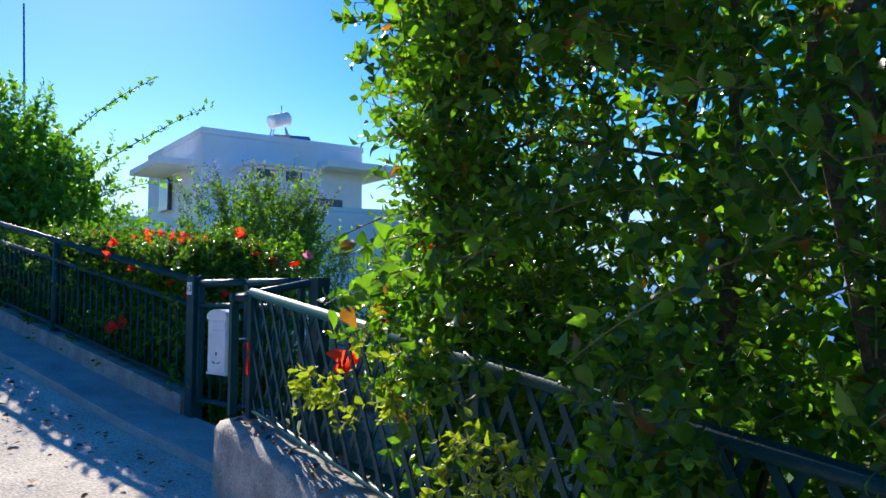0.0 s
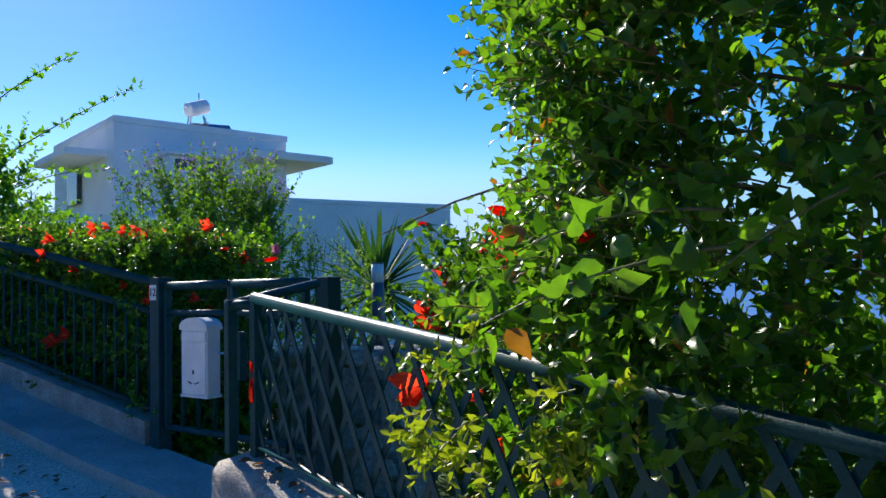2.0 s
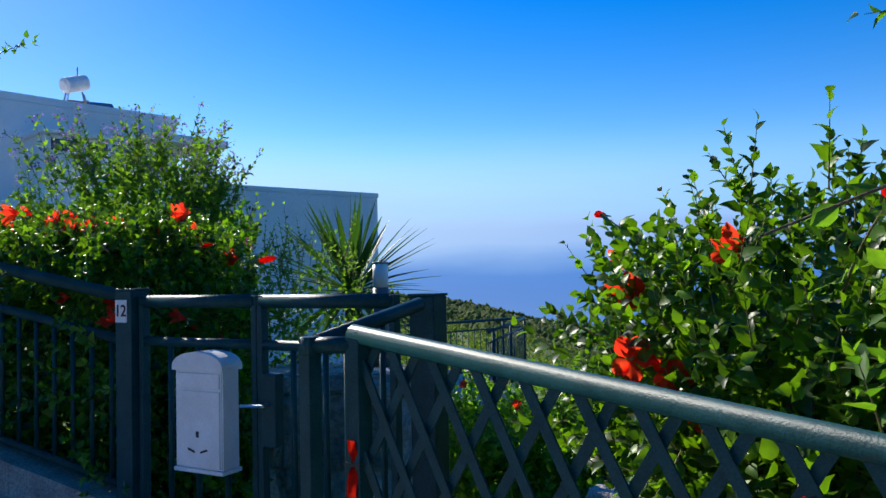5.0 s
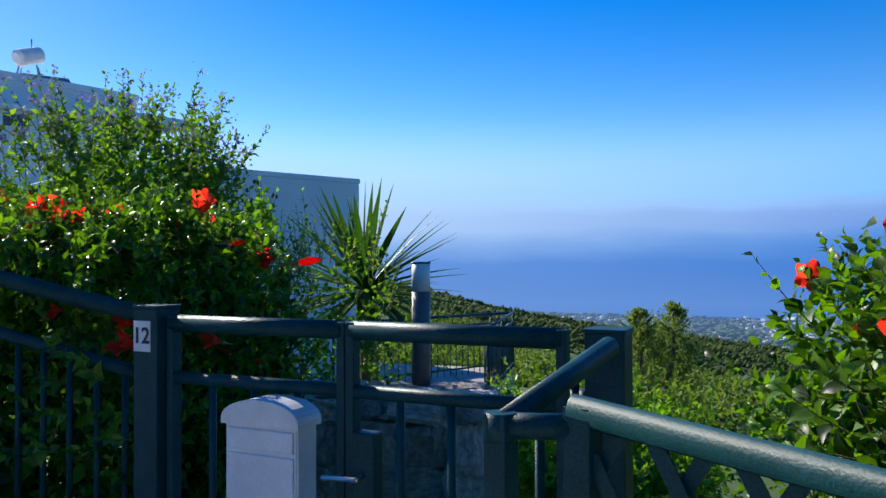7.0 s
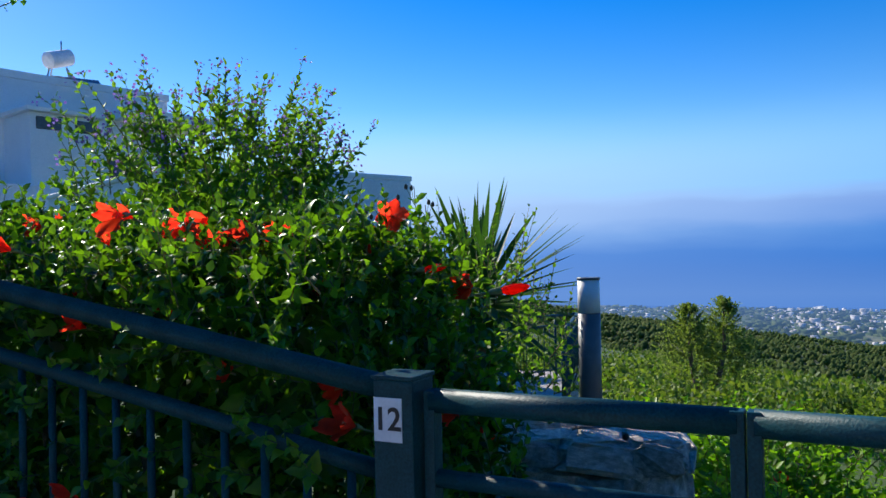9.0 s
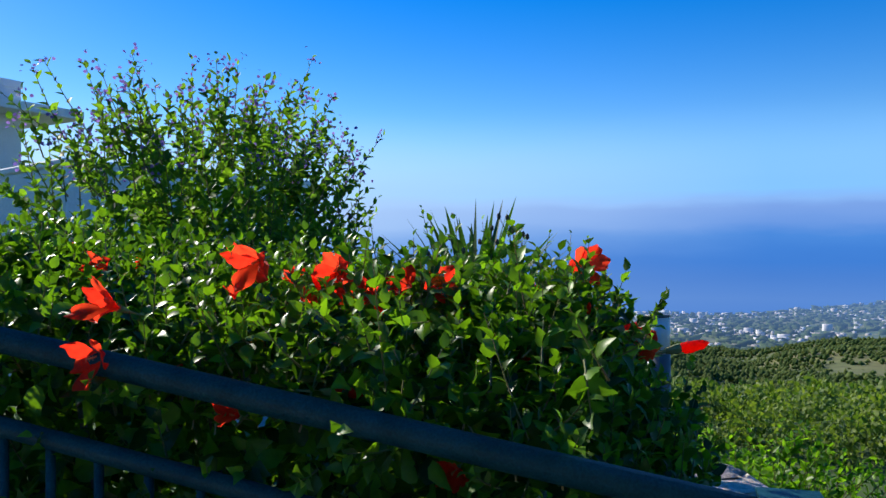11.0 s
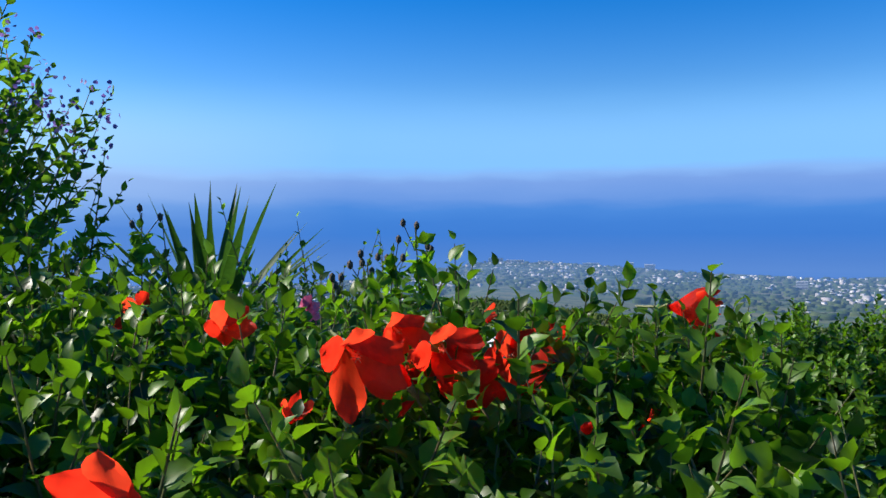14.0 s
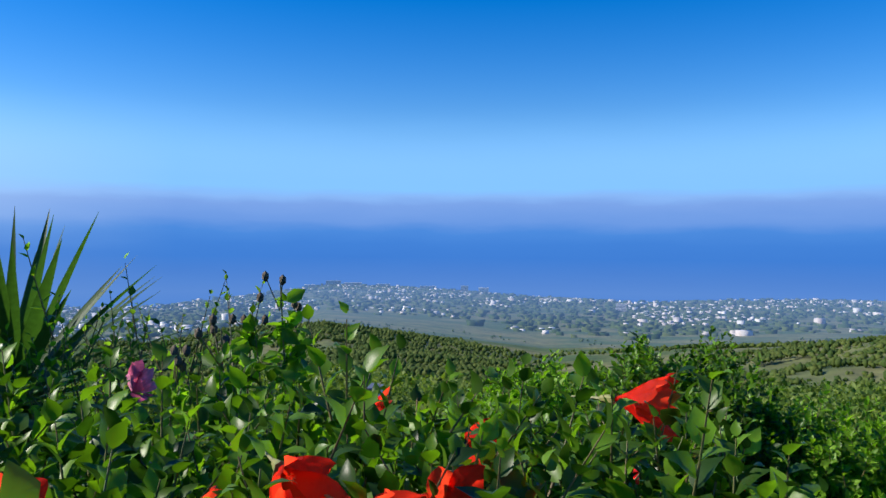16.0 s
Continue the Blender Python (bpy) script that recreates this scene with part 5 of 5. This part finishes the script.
def yucca():
    rng = np.random.default_rng(17)
    base = Vector((-0.38, 8.42, 1.38))
    gz = land_z(base.x, base.y)
    t = thing("yucca", (base.x, base.y, gz), "green yucca rosette of stiff pointed blades on a trunk", "yucca")
    h = base.z - gz
    bm = bmesh.new()
    limb(bm, [Vector((0, 0, -0.1)), Vector((0.03, 0, h * 0.5)), Vector((0, 0, h))], 0.075, 0.06, 10)
    part("trunk", bm, M_BARK, t)
    n = 96
    for i in range(n):
        el = radians(84 - 118 * (i / n) ** 0.72 + rng.normal(0, 5))
        az = i * 2.3999 + rng.normal(0, 0.15)
        L = rng.uniform(0.70, 0.92) * (1.0 if i > 6 else 0.95)
        w = rng.uniform(0.024, 0.032)
        d = np.array([math.cos(el) * math.cos(az), math.cos(el) * math.sin(az), math.sin(el)])
        s = unit(np.cross(d, np.array([0, 0, 1.0])))
        nn = np.cross(s, d)
        V, F = [], []
        for k in range(6):
            q = k / 5
            ww = w * (0.7 + 1.1 * q * (1 - q) * 1.6) * (1 - q ** 3) + 0.0006
            c = np.array([0, 0, h]) + d * (0.03 + L * q) + np.array([0, 0, -0.10 * L * q * q * math.cos(el)])
            V += [c - s * ww + nn * 0.35 * ww, c, c + s * ww + nn * 0.35 * ww]
        for k in range(5):
            a = 3 * k
            F += [(a, a + 1, a + 4, a + 3), (a + 1, a + 2, a + 5, a + 4)]
        mesh_arrays("blade", V, F, None, M_YUCCA, t)


yucca()

# climber on the far side of the hedge, with long arching shoots
t, rng, lines = fine_shrub("climbing_shrub", "big leafy climber with long arching shoots", "shrub", (-6.3, 10.6, 2.4), (1.9, 1.3, 1.75), 950, 0.115, M_VINE, 41, 0.5, (0.2, 0.5), 10, 0.40, fill=4.0)


long_shoot(t, rng, (-5.6, 10.7, 3.2), (-4.8, 10.8, 4.1), (-4.15, 10.86, 4.40), 0.09, 26)
long_shoot(t, rng, (-5.3, 10.9, 2.9), (-4.3, 11.1, 3.7), (-3.40, 11.27, 4.16), 0.09, 30)
long_shoot(t, rng, (-5.4, 10.8, 2.4), (-4.6, 11.0, 3.0), (-3.9, 11.2, 3.0), 0.09, 24)
long_shoot(t, rng, (-5.4, 10.8, 2.2), (-4.6, 11.0, 2.5), (-4.0, 11.2, 2.35), 0.09, 22)

for nm, lab, c, r, n, seed in (("garden_bush", "sunlit green garden bush beyond the gate", (0.85, 7.6, 0.10), (1.0, 0.8, 0.52), 800, 51), ("garden_bush", "large sunlit yellow-green garden bush", (5.4, 7.85, -0.25), (1.2, 1.2, 0.9), 1000, 52),
                               ("garden_bush", "pale green garden bush by the wall", (4.3, 5.2, -0.10), (1.0, 0.9, 0.78), 800, 53), ("garden_bush", "dark green rounded garden bush", (4.2, 6.30, 0.34), (1.0, 0.9, 0.78), 800, 54),
                               ("garden_bush", "ochre and green dry garden bush", (2.5, 10.5, -0.75), (1.6, 1.4, 0.65), 560, 55)):
    t, rng, lines = fine_shrub(nm, lab, "bush", c, r, n, 0.075 if seed == 51 else 0.10, M_HIB if seed == 54 else M_CITRUS, seed, 0.6, (0.12, 0.30), 10, 0.36, fill=2.6)
    if seed == 51:
        ends = lines[2][(lines[2][:, 0] < c[0]) & (lines[2][:, 1] < c[1]) & (lines[2][:, 2] > 0.55)]
        for i in range(0, len(ends), 12):
            bloom(t, ends[i] + np.array([0, 0, 0.03]), (-0.3, -0.7, 0.4), i % 5, 0.55, i)


def conifer():
    base = Vector((13.2, 26.0))
    gz = land_z(base.x, base.y)
    t = thing("cypress_tree", (base.x, base.y, gz), "twin-topped green conifer below the garden", "tree")
    rng = np.random.default_rng(61)
    Ps, As, Ns, Ls, S = [], [], [], [], []
    bm = bmesh.new()
    for dx, top in ((-0.55, -0.05), (0.75, 0.15)):
        h = top - gz
        limb(bm, [Vector((dx * 0.3, 0, -0.2)), Vector((dx, 0, h * 0.5)), Vector((dx, 0, h))], 0.13, 0.015)
        n = 330
        q = rng.random(n) ** 0.8
        z = h * q
        a = rng.uniform(0, 6.283, n)
        rad = 1.75 * (1 - q) ** 0.55 * (0.65 + 0.4 * rng.random(n) + 0.25 * np.sin(3 * a + 9 * q))
        end = np.stack([dx + rad * np.cos(a), rad * np.sin(a), z], 1)
        st = np.stack([dx + 0.3 * rad * np.cos(a), 0.3 * rad * np.sin(a), z - 0.15], 1)
        P, A, N, ll, lines = shoots(rng, st, end - st + np.array([0, 0, 0.12]), np.linalg.norm(end - st, axis=1), 12, 0.15, spread=45)
        Ps.append(P), As.append(A), Ns.append(N), Ls.append(ll), S.append(lines)
    leaves("crown", np.concatenate(Ps), np.concatenate(As), np.concatenate(Ns), np.concatenate(Ls), 0.30, M_PINE, t)
    part("trunk", bm, M_BARK, t)


conifer()

# ---- far woods and town ----
def far_woods():
    """Near trees are heaps of leafy sprays, far ones uneven lumps."""
    rng = np.random.default_rng(71)
    V, F, P, L = [], [], [], []
    ico = bmesh.new()
    bmesh.ops.create_icosphere(ico, subdivisions=1, radius=1.0)
    iv = np.array([v.co[:] for v in ico.verts])
    ico.verts.ensure_lookup_table()
    fi = np.array([[v.index for v in f.verts] for f in ico.faces])
    ico.free()
    count = 0
    for k in range(9500):
        az = rng.uniform(-100, 2)
        r = 40 * (23 ** rng.random())
        x, y = EYE.x - r * math.sin(radians(az)), EYE.y + r * math.cos(radians(az))
        if noise.noise(Vector((x, y, 9)) * 0.012) + 0.5 * noise.noise(Vector((x, y, 2)) * 0.05) < (-0.15 if az > -66 else 0.12):
            continue
        if -26 < az < 5 and r < 60:
            continue
        size = rng.uniform(0.45, 1.0) * (0.9 + 1.0 * min(1.0, r / 260))
        z = land_z(x, y)
        if r < 190:
            n = int(130 if r < 90 else 55)
            d = unit(rng.normal(size=(n, 3)))
            q = d * (0.55 + 0.45 * rng.random((n, 1))) * size * np.array([1, 1, rng.uniform(0.7, 1.2)])
            q = q * (1 + 0.3 * np.sin(3 * d[:, :1] + k) * np.cos(4 * d[:, 2:] + k))
            P.append(q + np.array([x, y, z + size * 0.75]))
            L.append(size * rng.uniform(0.22, 0.42, n))
            continue
        for j in range(3):
            o = rng.normal(0, 0.38, 3) * size
            s = size * rng.uniform(0.5, 0.9) * np.array([0.8, 0.8, rng.uniform(0.8, 1.3)])
            lump = 1 + 0.28 * rng.normal(size=(len(iv), 1)).clip(-1.2, 1.2)
            V.append(iv * lump * s + np.array([x, y, z + size * 0.65]) + o * np.array([1, 1, 0.6]))
            F.append(fi + count)
            count += len(iv)
    # bushes on the slope just below the garden
    for k in range(420):
        az = rng.uniform(-100, -30)
        r = 19 * (2.6 ** rng.random())
        x, y = EYE.x - r * math.sin(radians(az)), EYE.y + r * math.cos(radians(az))
        size = rng.uniform(0.3, 0.7) * (0.8 + r / 40)
        n = 130
        d = unit(rng.normal(size=(n, 3)))
        q = d * (0.5 + 0.5 * rng.random((n, 1))) * size * np.array([1, 1, rng.uniform(0.6, 1.1)])
        q = q * (1 + 0.35 * np.sin(3 * d[:, :1] + k) * np.cos(4 * d[:, 2:] + k))
        P.append(q + np.array([x, y, land_z(x, y) + size * 0.5]))
        L.append((0.07 + 0.10 * size) * rng.uniform(0.7, 1.3, n))
    # small crowns crowd the ridge and the slopes farther down
    oct_v = np.array([(1, 0, 0), (-1, 0, 0), (0, 1, 0), (0, -1, 0), (0, 0, 1), (0, 0, -1)], float)
    oct_f = np.array([(0, 2, 4), (2, 1, 4), (1, 3, 4), (3, 0, 4), (2, 0, 5), (1, 2, 5), (3, 1, 5), (0, 3, 5)])
    for k in range(42000):
        az = rng.uniform(-100, 2)
        r = 170 * (4.2 ** rng.random())
        x, y = EYE.x - r * math.sin(radians(az)), EYE.y + r * math.cos(radians(az))
        if noise.noise(Vector((x, y, 9)) * 0.008) + 0.4 * noise.noise(Vector((x, y, 2)) * 0.05) < (-0.35 if az > -70 else 0.05):
            continue
        size = rng.uniform(0.7, 1.7) * (0.7 + 0.5 * r / 500)
        V.append(oct_v * (1 + 0.3 * rng.normal(size=(6, 1)).clip(-1, 1)) * size * np.array([1, 1, rng.uniform(0.7, 1.2)]) + np.array([x, y, land_z(x, y) + size * 0.5]))
        F.append(oct_f + count)
        count += 6
    ob = mesh_arrays("woods", np.concatenate(V), None, np.concatenate(F), M_FOREST)
    tagged(ob, "green pine and carob woods on the hillside", "woods", kind="stuff")
    P, L = np.concatenate(P), np.concatenate(L)
    ob = leaves("scrub", P, rng.normal(size=P.shape) + np.array([0, 0, 0.5]), rng.normal(size=P.shape), L, 0.42, M_SCRUB, None)
    tagged(ob, "olive green scrub and young pines below the garden", "scrub", kind="stuff")


M_SCRUB = leaf_mat("scrub_leaf", (0.045, 0.105, 0.016), (0.190, 0.250, 0.045), (1.7, 1.8, 0.6), rough=0.6, through_part=0.38)
far_woods()


def town():
    rng = np.random.default_rng(81)
    cube = np.array([(x, y, z) for z in (0, 1) for x, y in ((-.5, -.5), (.5, -.5), (.5, .5), (-.5, .5))], float)
    cf = np.array([(0, 1, 5, 4), (1, 2, 6, 5), (2, 3, 7, 6), (3, 0, 4, 7), (4, 5, 6, 7)])
    sets = {"white": ([], []), "trees": ([], [])}
    for k in range(8000):
        az = rng.uniform(-97, -20)
        cr = 140.0 / math.tan(radians(table(COAST, az)))
        r = cr * (0.40 + 0.585 * rng.random() ** 0.62)
        x, y = EYE.x - r * math.sin(radians(az)), EYE.y + r * math.cos(radians(az))
        if r < 640:
            continue
        den = noise.noise(Vector((x, y, 0)) * 0.0035) + 0.6 * noise.noise(Vector((x, y, 4)) * 0.012) + 0.55 * (r / cr - 0.72)
        tree = rng.random() < 0.55
        if den < 0.04 and not tree:
            continue
        z = land_z(x, y) - 1.5
        a = rng.uniform(-0.5, 0.5) + radians(az)
        if tree:
            s = np.array([rng.uniform(5, 16), rng.uniform(4, 9), rng.uniform(3.5, 6.5)])
        else:
            big = rng.random() < 0.05
            s = np.array([rng.uniform(4, 9), rng.uniform(4, 9), rng.uniform(3.0, 6.5)]) * (1.9 if big else 1.0)
        v = cube * s
        if tree:
            v = v * (1 + 0.25 * rng.normal(size=(8, 1)))
        c, sn = math.cos(a), math.sin(a)
        v = np.stack([v[:, 0] * c - v[:, 1] * sn + x, v[:, 0] * sn + v[:, 1] * c + y, v[:, 2] + z], 1)
        key = "trees" if tree else "white"
        sets[key][1].append(cf + 8 * len(sets[key][0]))
        sets[key][0].append(v)
    ob = mesh_arrays("town_houses", np.concatenate(sets["white"][0]), np.concatenate(sets["white"][1]), None, M_TOWN)
    tagged(ob, "distant white coastal town of small houses", "town", kind="stuff")
    ob = mesh_arrays("town_trees", np.concatenate(sets["trees"][0]), np.concatenate(sets["trees"][1]), None, M_FOREST)
    tagged(ob, "dark clumps of trees between far houses", "trees", kind="stuff")
    # larger hotels on the headland
    for az, f, w, hgt in ((-59.6, 0.985, 60, 16), (-61.0, 0.98, 70, 11), (-63.2, 0.985, 55, 9), (-69.2, 0.985, 26, 18), (-70.6, 0.985, 34, 16), (-66.5, 0.985, 60, 8), (-80.5, 0.8, 24, 17), (-57.9, 0.97, 40, 9)):
        r = f * 140.0 / math.tan(radians(table(COAST, az)))
        x, y = EYE.x - r * math.sin(radians(az)), EYE.y + r * math.cos(radians(az))
        z = land_z(x, y)
        h = thing("hotel_block", (x, y, z), "far white seafront hotel block with dark storeys", "hotel", "seafront hotels")
        part("wall", box((w, 16, hgt + 2), pose(0, 0, hgt / 2 - 1, 0, 0, az)), M_TOWN, h)
        for k in range(int(hgt / 3.4)):
            part("window_band", box((w * 0.92, 16.6, 1.3), pose(0, 0, 2.0 + 3.4 * k, 0, 0, az)), M_TRIM, h, "dark band of windows")


M_TOWN = mat("far_render", (0.74, 0.72, 0.68), (0.50, 0.42, 0.36), rough=0.9, scale=0.03, fine=0.4, bump=0.0, spread=0.15, island=0.25)
town()


# ---- small things ----
def rose_plant():
    rng = random.Random(44)
    t = thing("rose_plant", (-1.27, 6.57, 0.2), "thin rose stems with dry brown seed heads", "rose")
    bm = bmesh.new()
    bmesh.ops.create_icosphere(bm, subdivisions=1, radius=0.008)
    for v in bm.verts:
        v.co.z *= 1.5
    head = bpy.data.meshes.new("seed_head")
    bm.to_mesh(head)
    bm.free()
    head.materials.append(M_BARK)
    lr = np.random.default_rng(45)
    for x, y, z in ((-1.25, 6.56, 1.97), (-1.30, 6.59, 1.92), (-1.21, 6.55, 1.90), (-1.45, 6.55, 1.88), (-1.51, 6.60, 1.85), (-1.66, 7.10, 2.00)):
        a = Vector((x + rng.uniform(-0.1, 0.1), y + rng.uniform(-0.1, 0.1), 0.25))
        b = Vector((x, y, z))
        m = a.lerp(b, 0.6) + Vector((rng.uniform(-0.05, 0.05), rng.uniform(-0.05, 0.05), 0))
        bm = bmesh.new()
        limb(bm, [q - t.location for q in (a, m, b)], 0.005, 0.0015, 5)
        part("stem", bm, M_STEM, t)
        for k in range(rng.choice((2, 3, 4))):
            q = b + Vector((rng.uniform(-0.035, 0.035), rng.uniform(-0.03, 0.03), rng.uniform(-0.04, 0.02)))
            bm = bmesh.new()
            add_tube(bm, b - Vector((0, 0, 0.07)) - t.location, q - t.location, 0.0012, 4)
            part("stalk", bm, M_STEM, t)
            ob = new("seed_head", head)
            ob.parent = t
            ob.location = q - t.location
        n = 54
        f = lr.uniform(0.55, 0.93, n)[:, None]
        P = np.array(m[:]) * (1 - f) + np.array(b[:]) * f + lr.normal(0, 0.01, (n, 3))
        leaves("foliage", local(P, t), lr.normal(0, 1, (n, 3)) + np.array([0, 0, 0.4]), lr.normal(size=(n, 3)), lr.uniform(0.025, 0.05, n), 0.36, M_CITRUS, t)


rose_plant()


def pink_rose():
    t = thing("pink_rose", (-1.12, 7.0, 0.3), "pink rose bloom on a thin stem beside the yucca", "rose")
    at = Vector((-1.20, 7.0, 1.69))
    bm = bmesh.new()
    limb(bm, [Vector((0, 0, -0.1)), Vector((0.03, 0.02, 0.8)), at - t.location], 0.005, 0.002, 5)
    part("stem", bm, M_STEM, t)
    me = FLOWERS[1].copy()
    me.materials.clear()
    me.materials.append(M_PINK)
    for k in range(2):
        ob = new("petals", me)
        ob.parent = t
        ob.matrix_basis = Matrix.Translation(at - t.location) @ pose(0, 0, 0, 50, -30, 40 * k) @ Matrix.Scale(0.75 - 0.25 * k, 4)


pink_rose()


def aerial_pole():
    t = thing("aerial_pole", (-13.4, 25.0, 1.5), "thin grey leaning aerial pole", "pole")
    part("mast", tube((0, 0, -0.5), (-0.42, 0, 9.4), 0.05, 8, 0.03), M_STEEL, t)


aerial_pole()


def litter():
    rng = np.random.default_rng(91)
    n = 260
    P, N = [], []
    for k in range(n):
        if k < 190:
            s, p = rng.uniform(-3.5, 2.0), -0.55 - abs(rng.normal(0, 0.35))
            q = on_fence(s, p, 0)
            P.append((q.x, q.y, road_z(q.x, q.y) - 0.028))
        else:
            u = rng.uniform(0.0, 2.2)
            q = on_right(u, rng.uniform(-0.11, 0.09), 0)
            P.append((q.x, q.y, 0.756 + R_SLOPE * u))
    P = np.array(P)
    ob = leaves("leaf_litter", P, rng.normal(size=(n, 3)) * np.array([1, 1, 0.15]), rng.normal(0, 0.25, (n, 3)) + np.array([0, 0, 1]), rng.uniform(0.02, 0.055, n), 0.4, M_DRYLEAF, None)
    tagged(ob, "dry brown and yellow leaves fallen beside the wall", "leaves", kind="stuff")


litter()
